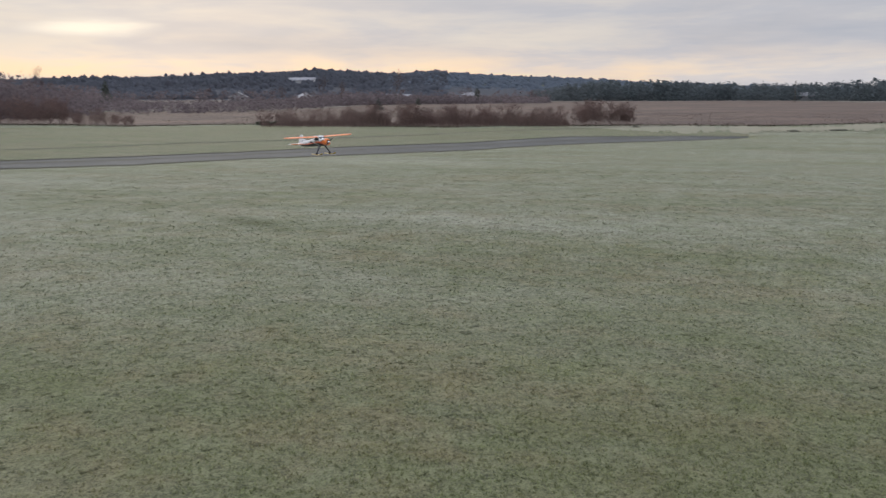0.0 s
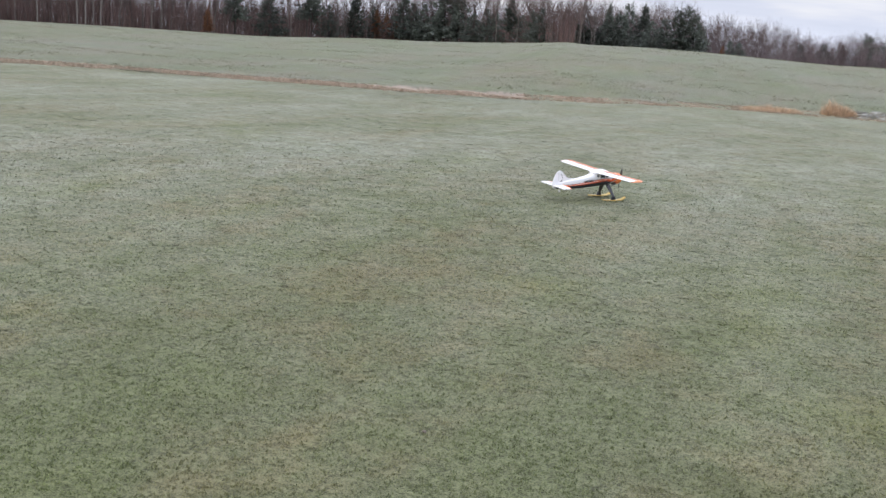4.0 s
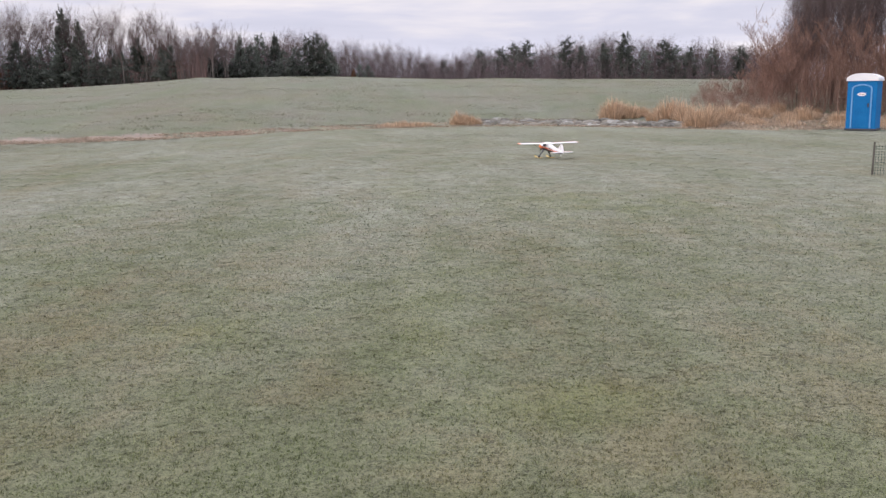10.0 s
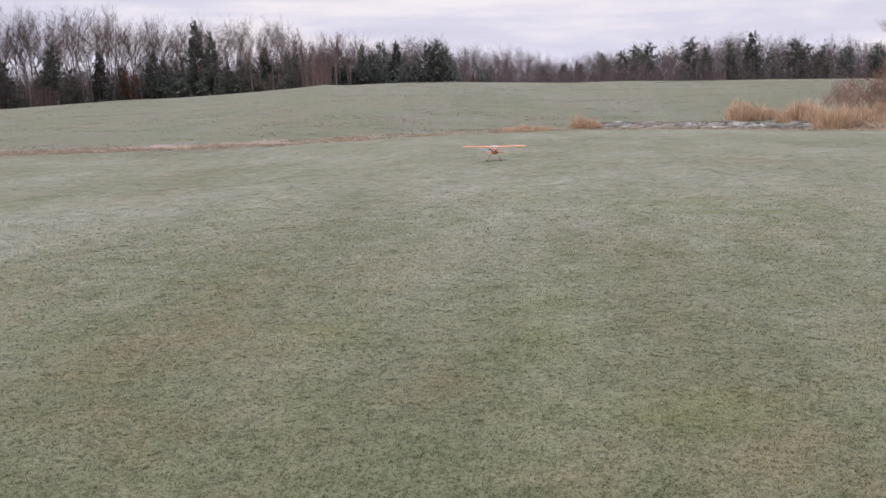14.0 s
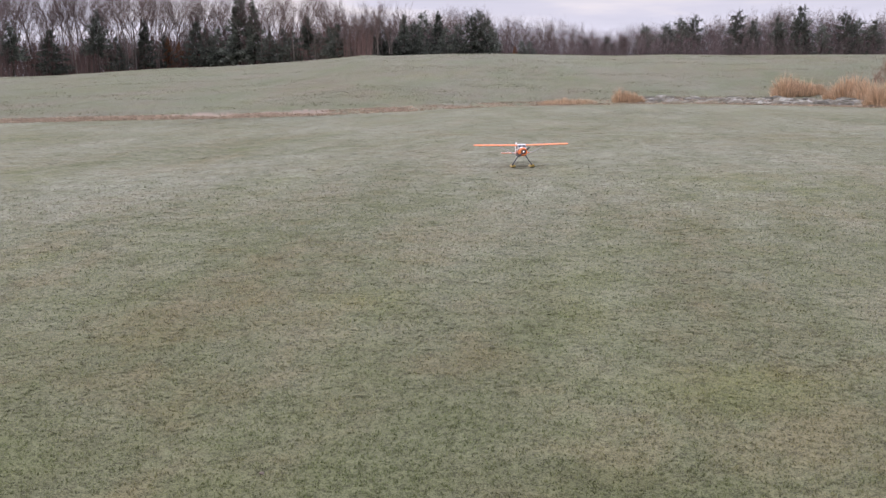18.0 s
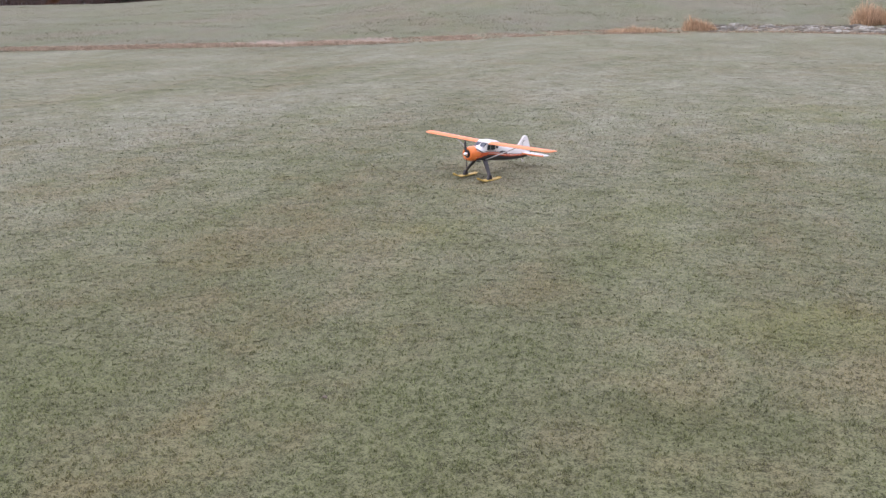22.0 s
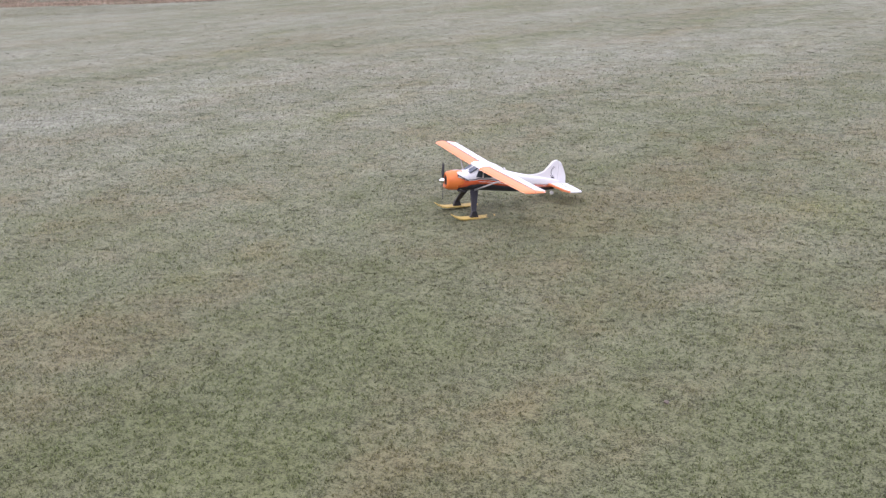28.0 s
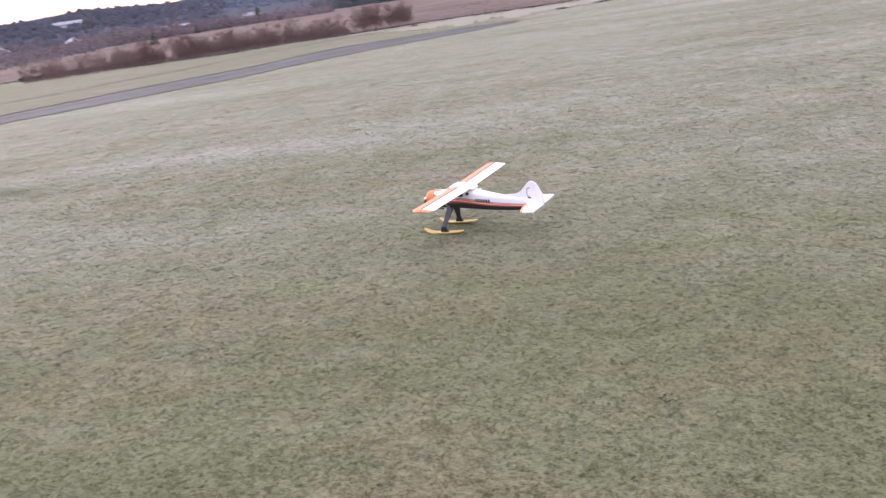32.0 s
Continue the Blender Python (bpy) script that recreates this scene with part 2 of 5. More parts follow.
    link(tr, mix(tr, 0.35, mix(tr, 0.35, tuft, leaf), swell), b.inputs["Height"])
    link(tr, b.outputs[0], bsdf.inputs["Normal"])
    return m


def blade_material(name, green, mid, straw, frost, frost_amount, big=0.3):
    """Single blades in the field's own drifts, each blade lighter or darker than the next."""
    m = bpy.data.materials.new(name)
    m.use_nodes = True
    tr = m.node_tree
    add = nodes_of(tr)
    bsdf = tr.nodes["Principled BSDF"]
    coord = add("TexCoord").outputs["Object"]
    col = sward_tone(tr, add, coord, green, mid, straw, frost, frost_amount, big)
    geo = add("NewGeometry")
    col = mix(tr, 1.0, col, ramp(tr, geo.outputs["Random Per Island"], [(0.0, 0.42), (0.5, 0.93), (1.0, 1.42)]), "MULTIPLY")
    link(tr, col, bsdf.inputs["Base Color"])
    bsdf.inputs["Roughness"].default_value = 0.8
    bsdf.inputs["Specular IOR Level"].default_value = 0.25
    thin = add("BsdfTranslucent")
    link(tr, col, thin.inputs[0])
    both = add("MixShader")
    both.inputs[0].default_value = 0.42
    link(tr, bsdf.outputs[0], both.inputs[1])
    link(tr, thin.outputs[0], both.inputs[2])
    link(tr, both.outputs[0], tr.nodes["Material Output"].inputs[0])
    return m


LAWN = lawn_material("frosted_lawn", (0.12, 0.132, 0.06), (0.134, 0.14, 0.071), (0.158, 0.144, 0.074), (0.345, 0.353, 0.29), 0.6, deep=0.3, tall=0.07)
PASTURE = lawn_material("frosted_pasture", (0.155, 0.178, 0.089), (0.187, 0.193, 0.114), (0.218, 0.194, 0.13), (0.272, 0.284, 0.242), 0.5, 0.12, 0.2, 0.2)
VERGE = lawn_material("green_verge", (0.118, 0.136, 0.062), (0.146, 0.15, 0.08), (0.178, 0.16, 0.094), (0.225, 0.235, 0.19), 0.35, 0.3, 0.22)
STUBBLE = surface("brown_weed_field", [(0.04, 0.023, 0.017), (0.074, 0.044, 0.032), (0.14, 0.091, 0.066)], 0.07, 1.1, 0.95, 0.6, 0.1)
PALE_FIELD = surface("pale_frosted_field", [(0.088, 0.068, 0.053), (0.128, 0.105, 0.085), (0.215, 0.195, 0.17)], 0.03, 0.4, 0.95, 0.4, 0.1)
STRAW = surface("dead_straw", [(0.34, 0.23, 0.14), (0.52, 0.375, 0.25), (0.65, 0.51, 0.375)], 3.0, 25.0, 0.9, 0.0, island=0.5, through_light=0.3)
STRAW_LOW = surface("flattened_dead_grass", [(0.2, 0.152, 0.11), (0.34, 0.265, 0.196), (0.46, 0.375, 0.29)], 0.9, 9.0, 0.95, 0.4, 0.02, island=0.4)
STRAW_MAT = surface("trampled_straw", [(0.17, 0.128, 0.092), (0.245, 0.195, 0.15), (0.32, 0.262, 0.205)], 0.7, 7.0, 0.95, 0.5, 0.03)
FROST_CLOD = surface("frosted_clods", [(0.12, 0.1, 0.072), (0.2, 0.188, 0.152), (0.42, 0.425, 0.4)], 2.2, 9.0, 0.9, 0.8, 0.04, island=0.5, through_light=0.25)
ASPHALT = surface("worn_asphalt", [(0.03, 0.031, 0.031), (0.048, 0.049, 0.048), (0.09, 0.091, 0.085)], 0.5, 9.0, 0.9, 0.4, 0.01)
SOIL = surface("dark_soil", [(0.035, 0.034, 0.024), (0.07, 0.068, 0.046)], 2.0, 20.0, 0.95, 0.5, 0.02)
BLADE = blade_material("grass_blades", (0.178, 0.207, 0.09), (0.198, 0.215, 0.106), (0.232, 0.216, 0.111), (0.335, 0.35, 0.29), 0.56)
PASTURE_TUFT = surface("rank_pasture_grass", [(0.12, 0.135, 0.075), (0.165, 0.168, 0.105), (0.22, 0.205, 0.14)], 1.0, 8.0, 0.95, 0.0, island=0.3, through_light=0.3)
BARK_GREY = surface("grey_bark", [(0.07, 0.057, 0.05), (0.115, 0.098, 0.088), (0.17, 0.15, 0.135)], 1.5, 14.0, 0.9, 0.5, 0.02, spread=0.25)
BARK_DARK = surface("dark_conifer_bark", [(0.035, 0.028, 0.024), (0.075, 0.06, 0.05)], 1.5, 14.0, 0.9, 0.5, 0.02, spread=0.2)
BIRCH = surface("pale_birch_bark", [(0.14, 0.12, 0.105), (0.3, 0.275, 0.25)], 2.0, 14.0, 0.8, 0.3, 0.01)
TWIG = surface("bare_twigs", [(0.078, 0.056, 0.052), (0.122, 0.09, 0.085), (0.17, 0.13, 0.123)], 0.8, 6.0, 0.9, 0.0, island=0.35, spread=0.2, through_light=0.1)
RED_TWIG = surface("reddish_bare_twigs", [(0.165, 0.09, 0.066), (0.25, 0.148, 0.112), (0.33, 0.212, 0.165)], 0.5, 5.0, 0.9, 0.0, island=0.4, spread=0.2, through_light=0.15)
PURPLE_TWIG = surface("purple_brown_twigs", [(0.088, 0.066, 0.063), (0.14, 0.105, 0.099), (0.198, 0.155, 0.147)], 0.5, 5.0, 0.9, 0.0, island=0.4, spread=0.15, through_light=0.15)
NEEDLE = surface("pine_needles", [(0.068, 0.078, 0.07), (0.108, 0.122, 0.102), (0.145, 0.16, 0.13)], 0.7, 5.0, 0.8, 0.0, island=0.4, spread=0.35, through_light=0.35)
RUSSET = surface("withered_beech_leaves", [(0.12, 0.05, 0.025), (0.22, 0.105, 0.055)], 0.7, 5.0, 0.9, 0.0, island=0.4)
# blue haze of distance is put into FAR_WOOD, FAR_RIDGE and FAR_PINE base colours
FAR_WOOD = surface("haze_tinted_mixed_woods", [(0.115, 0.118, 0.142), (0.132, 0.142, 0.172), (0.145, 0.158, 0.195)], 0.006, 0.05, 0.95, 0.0, island=0.07, through_light=0.6)
FAR_RIDGE = surface("haze_tinted_ridge_woods", [(0.17, 0.205, 0.26), (0.185, 0.22, 0.275)], 0.006, 0.05, 0.95, 0.0, island=0.04, through_light=0.6)
SCRUB_WOOD = surface("dark_scrub_woods", [(0.11, 0.09, 0.098), (0.16, 0.132, 0.14), (0.21, 0.18, 0.185)], 0.02, 0.3, 0.95, 0.0, island=0.22, through_light=0.5)
FAR_PINE = surface("haze_tinted_conifers", [(0.072, 0.09, 0.1), (0.1, 0.12, 0.13), (0.12, 0.13, 0.138)], 0.02, 0.2, 0.95, 0.0, island=0.2, through_light=0.4)
FIELD_TWIG = surface("grey_brown_scrub", [(0.09, 0.056, 0.049), (0.14, 0.09, 0.08), (0.195, 0.135, 0.12)], 0.5, 5.0, 0.9, 0.0, island=0.35, spread=0.2, through_light=0.1)

# ---- terrain ----
# yaw from the standing place: distance of the mown edge, of the field's end, and the height of the land there
LAND = [(-180, 60, 90, 0), (-132, 60, 82, 0.05), (-125, 59.6, 75, -0.05), (-117.5, 59.1, 77, -0.01), (-114, 58.9, 75, -0.02), (-111, 58.7, 67, -0.01), (-106, 58.4, 64, -0.01),
        (-102.5, 58.2, 68, 0.01), (-100, 58, 67.3, 0), (-99, 57.9, 67, 0), (-95, 57.3, 68, 0), (-86, 56, 69, -0.01), (-80.7, 53.9, 80, 0.05), (-76.3, 52.1, 80, -0),
        (-76, 52, 80.7, 0.01), (-69.8, 49.1, 95, 0.26), (-69.5, 49, 95.8, 0.28), (-66, 44.5, 104.5, 0.52), (-63, 43.3, 112, 0.72), (-58, 40.8, 118, 0.73), (-57.5, 40.6, 118.4, 0.75),
        (-52, 38.8, 123.1, 0.95), (-51, 39, 124, 0.99), (-45, 40.3, 130, 1.31), (-38.5, 39.6, 136, 1.56), (-38, 39.6, 136.5, 1.57), (-32, 38.6, 142, 1.68), (-25.3, 37.9, 148, 2.63),
        (-25, 37.9, 148, 2.64), (-22.2, 37.9, 148, 2.78), (-22, 37.9, 147.6, 2.8), (-18.8, 38.6, 142, 3.19), (-17, 39, 133, 3.36), (-15.6, 39.6, 126, 3.5), (-13.9, 40.4, 116, 3.72),
        (-12.3, 41.2, 112, 3.5), (-12, 41.3, 111.8, 3.52), (-9, 44.3, 110, 3.68), (-6, 46.2, 110, 3.63), (-5.7, 46.3, 110, 3.62), (-2.5, 47.5, 110, 3.43), (0.8, 48.4, 110, 3.29),
        (1.7, 48.7, 110, 3.3), (4, 48.6, 110, 3.31), (7.3, 48.5, 110, 3.16), (10.6, 47, 110, 3.1), (14, 45.2, 110, 3.01), (15.5, 44.4, 110, 2.97), (17, 43.5, 108, 2.88),
        (20.4, 43, 103.5, 2.66), (23, 44.9, 100, 2.5), (23.8, 45.5, 99.3, 2.44), (35, 45, 90, 1.6), (60, 45, 90, 0.8), (180, 60, 90, 0)]
HILL = [(-180, 0.4), (-132, 0.93), (-128.7, 1.13), (-125.4, 1.15), (-122, 1.26), (-119, 1.43), (-115.5, 1.55), (-113.6, 1.65), (-109, 1.41), (-107.3, 1.56), (-105.5, 1.56), (-102.5, 1.33), (-99, 1.22), (-94, 0.9), (-90, 0.75), (-86, 0.6), (-80, 0.5), (-75, 0.4), (-60, 0.3), (180, 0.3)]


def by_yaw(table, yaw, k):
    return float(np.interp(yaw, [row[0] for row in table], [row[k] for row in table]))


def polar(yaw, r, z=0.0):
    return Vector((r * math.sin(radians(yaw)), r * math.cos(radians(yaw)), z))


def swell(x, y):
    """The mown field dips a little west of the standing place and rises towards the north."""
    return (-0.24 * np.exp(-(((x + 5.5) / 7.5) ** 2 + ((y - 4.0) / 5.5) ** 2)) + 0.17 * np.exp(-(((x - 1.5) / 9.0) ** 2 + ((y - 20.0) / 8.5) ** 2)))


def land(yaw, r):
    """Height of the ground at a compass yaw and a distance from the standing place."""
    edge, end, top = (by_yaw(LAND, yaw, k) for k in (1, 2, 3))
    base = float(swell(r * math.sin(radians(yaw)), r * math.cos(radians(yaw))))
    if r <= edge:
        return base
    if r <= end:
        s = (r - edge) / (end - edge)
        ditch = -0.04 * math.exp(-((r - edge - 1.0) / 1.2) ** 2) if yaw > -52 else 0.0
        return top * math.sin(s * math.pi / 2) ** 1.15 + ditch + base * (1 - s)
    if yaw < -52:
        far = 1.3 * min(1.0, (r - end) / 220.0)
        hill = max(0.0, min(1.0, (r - 620.0) / 700.0))
        rise = math.tan(radians(by_yaw(HILL, yaw, 1))) * 1320.0
        far += 2.2 * max(0.0, min(1.0, (r - 330.0) / 250.0))
        return top + far + rise * (hill * hill * (3 - 2 * hill))
    s = min(1.0, (r - end) / 70.0)
    return top + (0.6 - top) * s * s * (3 - 2 * s) * (0.85 if yaw > -16 else 0.4)


def land_xy(x, y):
    return land(math.degrees(math.atan2(x, y)), math.hypot(x, y))


def on_land(yaw, r, dz=0.0):
    return polar(yaw, r, land(yaw, r) + dz)


def mesh_object(name, verts, faces, materials, smooth=False, index=None):
    me = bpy.data.meshes.new(name)
    me.from_pydata([tuple(v) for v in verts], [], faces)
    for m in (materials if isinstance(materials, (list, tuple)) else [materials]):
        me.materials.append(m)
    if index is not None:
        me.polygons.foreach_set("material_index", index)
    if smooth:
        me.polygons.foreach_set("use_smooth", [True] * len(me.polygons))
    me.update()
    return new(name, me)


def build_ground():
    radii = [0.0] + [0.8 * 1.065 ** i for i in range(128)]
    radii = [r for r in radii if r < 2400] + [2600.0, 3400.0]
    steps = 288
    verts, faces, index = [(0, 0, 0)], [], []
    for r in radii[1:]:
        for a in range(steps):
            yaw = -180 + 360 * a / steps
            p = polar(yaw, r, land(yaw, r))
            bump = 0.0 if r < 30 else 0.06 * noise.noise((p.x * 0.12, p.y * 0.12, 2.0)) * min(1, (r - 30) / 20)
            verts.append((p.x, p.y, p.z + bump))
    def at(i, a):
        return 1 + (i - 1) * steps + a % steps
    for a in range(steps):
        faces.append((0, at(1, a), at(1, a + 1)))
        index.append(0)
    for i in range(1, len(radii) - 1):
        for a in range(steps):
            faces.append((at(i, a), at(i + 1, a), at(i + 1, a + 1), at(i, a + 1)))
            yaw = -180 + 360 * (a + 0.5) / steps
            index.append(0 if radii[i] < by_yaw(LAND, yaw, 1) else 1)
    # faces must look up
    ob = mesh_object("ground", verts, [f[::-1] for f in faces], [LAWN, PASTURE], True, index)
    tagged(ob, "broad frost-covered mown grass field with pasture beyond", "ground", kind="structure")
    return ob


ground = build_ground()


def drape(name, rows, lift, material, label, cuts=3, step=0.7, kind="structure", category="ground", ragged=0.0):
    """A sheet laid on the land between an inner and an outer edge; rows: yaw, inner distance, outer distance."""
    y0, y1 = rows[0][0], rows[-1][0]
    n = max(2, int(abs(y1 - y0) / step))
    verts, faces = [], []
    for i in range(n + 1):
        yaw = y0 + (y1 - y0) * i / n
        a, b = (float(np.interp(yaw, [r[0] for r in rows], [r[k] for r in rows])) for k in (1, 2))
        wob = 0.012 * a * noise.noise((yaw * 0.9, 1.7, 0.0))
        wob2 = 0.012 * b * noise.noise((yaw * 0.8, 9.1, 0.0))
        a, b = a + wob * 0.6, b + wob2 * 0.6
        if ragged:
            mid, half = (a + b) / 2, (b - a) / 2
            gap = 0.75 + 0.7 * noise.noise((yaw * 0.9, 4.4, 0.0)) + 0.7 * noise.noise((yaw * 7.1, 2.2, 0.0))
            half *= max(0.03, min(1.2, gap + 0.5 * noise.noise((yaw * 19.0, 5.5, 0.0))))
            mid += ragged * noise.noise((yaw * 2.3, 6.6, 0.0))
            a, b = mid - half, mid + half
        for k in range(cuts + 1):
            r = a + (b - a) * k / cuts
            h = ground_height(*polar(yaw, r).xy)
            verts.append(polar(yaw, r, h + lift))
    for i in range(n):
        for k in range(cuts):
            p = i * (cuts + 1) + k
            faces.append((p, p + 1, p + cuts + 2, p + cuts + 1))
    return tagged(mesh_object(name, verts, [f[::-1] for f in faces] if y1 < y0 else faces, material, True), label, category, kind=kind)


def ground_height(x, y):
    """The ground sheet's own height, with its low bumps."""
    r = math.hypot(x, y)
    z = land_xy(x, y)
    if r < 30:
        return z
    return z + 0.06 * noise.noise((x * 0.12, y * 0.12, 2.0)) * min(1, (r - 30) / 20)


ROAD = [(-150, 26, 29.5), (-132, 27.6, 31.1), (-125, 28, 31.9), (-119, 29.7, 33.5), (-112.3, 31.4, 36.7), (-105.6, 33.8, 39.7), (-99, 39, 46.3), (-95.8, 41, 47.7), (-92.6, 43, 49), (-88.8, 47.2, 48)]
drape("verge", [(-150, 29.5, 72), (-132, 31.1, 74), (-125, 31.9, 71), (-119, 33.5, 73), (-112.3, 36.7, 67), (-105.6, 39.7, 62), (-99, 46.3, 65), (-95.8, 47.7, 64), (-92.6, 49, 60), (-88.8, 48, 52)], 0.022, VERGE,
      "yellow-green rough grass strip beside the paved lane", 6)
drape("road", ROAD, 0.014, ASPHALT, "narrow worn dark asphalt lane across the field", 4, 0.4, category="road")
drape("road_edge", [(y, b - 0.05, b + 0.25) for y, a, b in ROAD], 0.028, SOIL, "dark soil edge of the lane", 1, 0.3)
drape("road_edge", [(y, a - 0.28, a + 0.05) for y, a, b in ROAD], 0.01, SOIL, "dark soil edge of the lane", 1, 0.3)
drape("road_rut", [(y, a + 0.5 * (b - a), a + 0.5 * (b - a) + 0.5) for y, a, b in ROAD[:-1]], 0.02, SOIL, "dark worn rut along the lane", 1, 0.3, ragged=0.15)
drape("wheel_track", [(-150, 36, 36.5), (-132, 38.4, 38.9), (-127, 39, 39.5), (-122, 41.5, 42), (-116, 43.6, 44.2), (-109, 48, 48.7), (-102.4, 56.6, 57.5), (-96, 63.6, 64.5), (-93, 65.2, 65.6)], 0.03, SOIL,
      "thin dark wheel track in the rough grass", 1, 0.3)
drape("brown_field", [(-180, 92, 130), (-140, 86, 125), (-132, 84, 150), (-125, 77, 152), (-117.5, 79, 152), (-114, 77, 170), (-111, 69, 240), (-106, 66, 330), (-102, 70, 390), (-95, 70, 400), (-86, 71, 390), (-80.7, 82, 300), (-76, 82, 250), (-70, 97, 185), (-63, 114, 140), (-59, 119, 126)], 0.05, STUBBLE,
      "fallow field of brown dead weeds", 14)
drape("pale_field", [(-180, 135, 560), (-132, 155, 560), (-125, 157, 560), (-117.5, 157, 560), (-114, 175, 560), (-111, 245, 560), (-106, 335, 560), (-102, 395, 560), (-95, 405, 560), (-86, 395, 520), (-77, 262, 420), (-70, 192, 300), (-63, 146, 210), (-58, 124, 160), (-47, 131, 146)],
      0.05, PALE_FIELD, "pale frosted far meadow", 10)
# sheet in the crowns' haze-tinted colour, so no pale ground shows through
drape("wood_floor", [(-180, 600, 3300), (-90, 620, 3300), (-78, 640, 3300)], 0.1, FAR_WOOD, "dark floor of the hill woods in their haze tint", 8, 2.0)
drape("field_margin", [(-99, 64, 67), (-96, 58, 68), (-92, 54, 68.5), (-89, 52.5, 69), (-85, 56, 70), (-81, 62, 78), (-77, 68, 76)], 0.026, surface("straw_meadow", [(0.165, 0.162, 0.11), (0.195, 0.184, 0.128), (0.235, 0.208, 0.146)], 0.25, 3.0, 0.95, 0.5, 0.05), "pale straw margin between lawn and fallow field", 6, 0.08, ragged=0.35)
EDGE = [(y, e) for y, e, _, _ in LAND if -72 <= y <= 23]
drape("dead_grass_strip", [(y, e - 0.1 - 0.3 * (abs(y + 18) < 14), e + 0.5 + 1.2 * (abs(y + 18) < 12) + 1.3 * (abs(y + 23) < 8)) for y, e in EDGE], 0.02, STRAW_MAT,
      "strip of flattened straw-coloured dead grass along the ditch", 3, 0.05, ragged=0.3)


# ---- low growth: one object of stuff each ----


def tuft_field(name, places, material, label, size, blades=7, spread=0.5, lean=0.6, width=0.02, category="grass"):
    """Clumps of narrow bent blades, one island a blade. places: x, y, scale."""
    verts, faces = [], []
    rnd = random.Random(name)
    for x, y, s in places:
        z = ground_height(x, y)
        for _ in range(blades):
            a, d = rnd.uniform(0, 6.283), rnd.uniform(0, spread) * s
            bx, by = x + d * math.cos(a), y + d * math.sin(a)
            h = size * s * rnd.uniform(0.5, 1.15)
            l, la = lean * rnd.random() * h, rnd.uniform(0, 6.283)
            w, wa = width * s * rnd.uniform(0.6, 1.4), rnd.uniform(0, 6.283)
            dx, dy = w * math.cos(wa), w * math.sin(wa)
            i = len(verts)
            verts += [(bx - dx, by - dy, z - 0.01), (bx + dx, by + dy, z - 0.01),
                      (bx + dx * 0.7 + 0.35 * l * math.cos(la), by + dy * 0.7 + 0.35 * l * math.sin(la), z + 0.6 * h),
                      (bx + l * math.cos(la), by + l * math.sin(la), z + h)]
            faces += [(i, i + 1, i + 2), (i, i + 2, i + 3)]
    ob = mesh_object(name, verts, faces, material)
    return tagged(ob, label, category, kind="stuff")


def near_lawn():
    """Grass blades of the mown field, thinning with the distance."""
    g = np.random.default_rng(4)
    n = 2200000
    r = 1.2 * np.exp(g.random(n) ** 0.85 * math.log(20 / 1.2))
    yaw = np.radians(g.uniform(-134, 34, n) + g.normal(0, 9, n))
    # a thinner sward goes on round the standing place
    round_about = g.random(n) < 0.12
    yaw = np.where(round_about, g.uniform(0, 6.283, n), yaw)
    r = np.where(round_about, 14.0 * np.sqrt(g.random(n)), r)
    x, y = r * np.sin(yaw), r * np.cos(yaw)
    # the sward is clumpy: keep blades by a coarse and a finer random grid
    def clump(step, seed):
        grid = np.random.default_rng(seed).random((512, 512))
        u, v = x / step, y / step
        i, j = np.floor(u).astype(int), np.floor(v).astype(int)
        fu, fv = u - i, v - j
        fu, fv = fu * fu * (3 - 2 * fu), fv * fv * (3 - 2 * fv)
        a = grid[i % 512, j % 512] * (1 - fu) + grid[(i + 1) % 512, j % 512] * fu
        b = grid[i % 512, (j + 1) % 512] * (1 - fu) + grid[(i + 1) % 512, (j + 1) % 512] * fu
        return a * (1 - fv) + b * fv
    tuft = np.clip((0.62 * clump(0.014, 1) + 0.3 * clump(0.034, 3) + 0.08 * clump(0.5, 2) - 0.36) * 3.4, 0, 1)
    keep = g.random(n) < 0.05 + 0.95 * tuft
    keep &= g.random(n) < np.clip((17 - r) / 12, 0, 1)
    x, y, r, tuft = x[keep], y[keep], r[keep], tuft[keep]
    n = len(x)
    h = (0.0085 + 0.0005 * np.minimum(r, 14)) * g.uniform(0.5, 1.4, n) * (0.4 + 1.0 * tuft)
    w = (0.0022 + 0.00055 * np.minimum(r, 15)) * g.uniform(0.6, 1.4, n)
    wa, la = g.uniform(0, 6.283, n), g.uniform(0, 6.283, n)
    l = h * g.uniform(0.0, 0.8, n)
    z = swell(x, y) - 0.004
    v = np.empty((n, 3, 3))
    v[:, 0] = np.stack([x - w * np.cos(wa), y - w * np.sin(wa), z], 1)
    v[:, 1] = np.stack([x + w * np.cos(wa), y + w * np.sin(wa), z], 1)
    v[:, 2] = np.stack([x + l * np.cos(la), y + l * np.sin(la), z + h], 1)
    me = bpy.data.meshes.new("mown_grass")
    me.vertices.add(3 * n)
    me.loops.add(3 * n)
    me.polygons.add(n)
    me.vertices.foreach_set("co", v.ravel())
    me.loops.foreach_set("vertex_index", np.arange(3 * n, dtype=np.int32))
    me.polygons.foreach_set("loop_start", np.arange(0, 3 * n, 3, dtype=np.int32))
    me.materials.append(BLADE)
    me.update(calc_edges=True)
    tagged(new("mown_grass", me), "short frosted blades of mown winter grass", "grass", kind="stuff")


near_lawn()


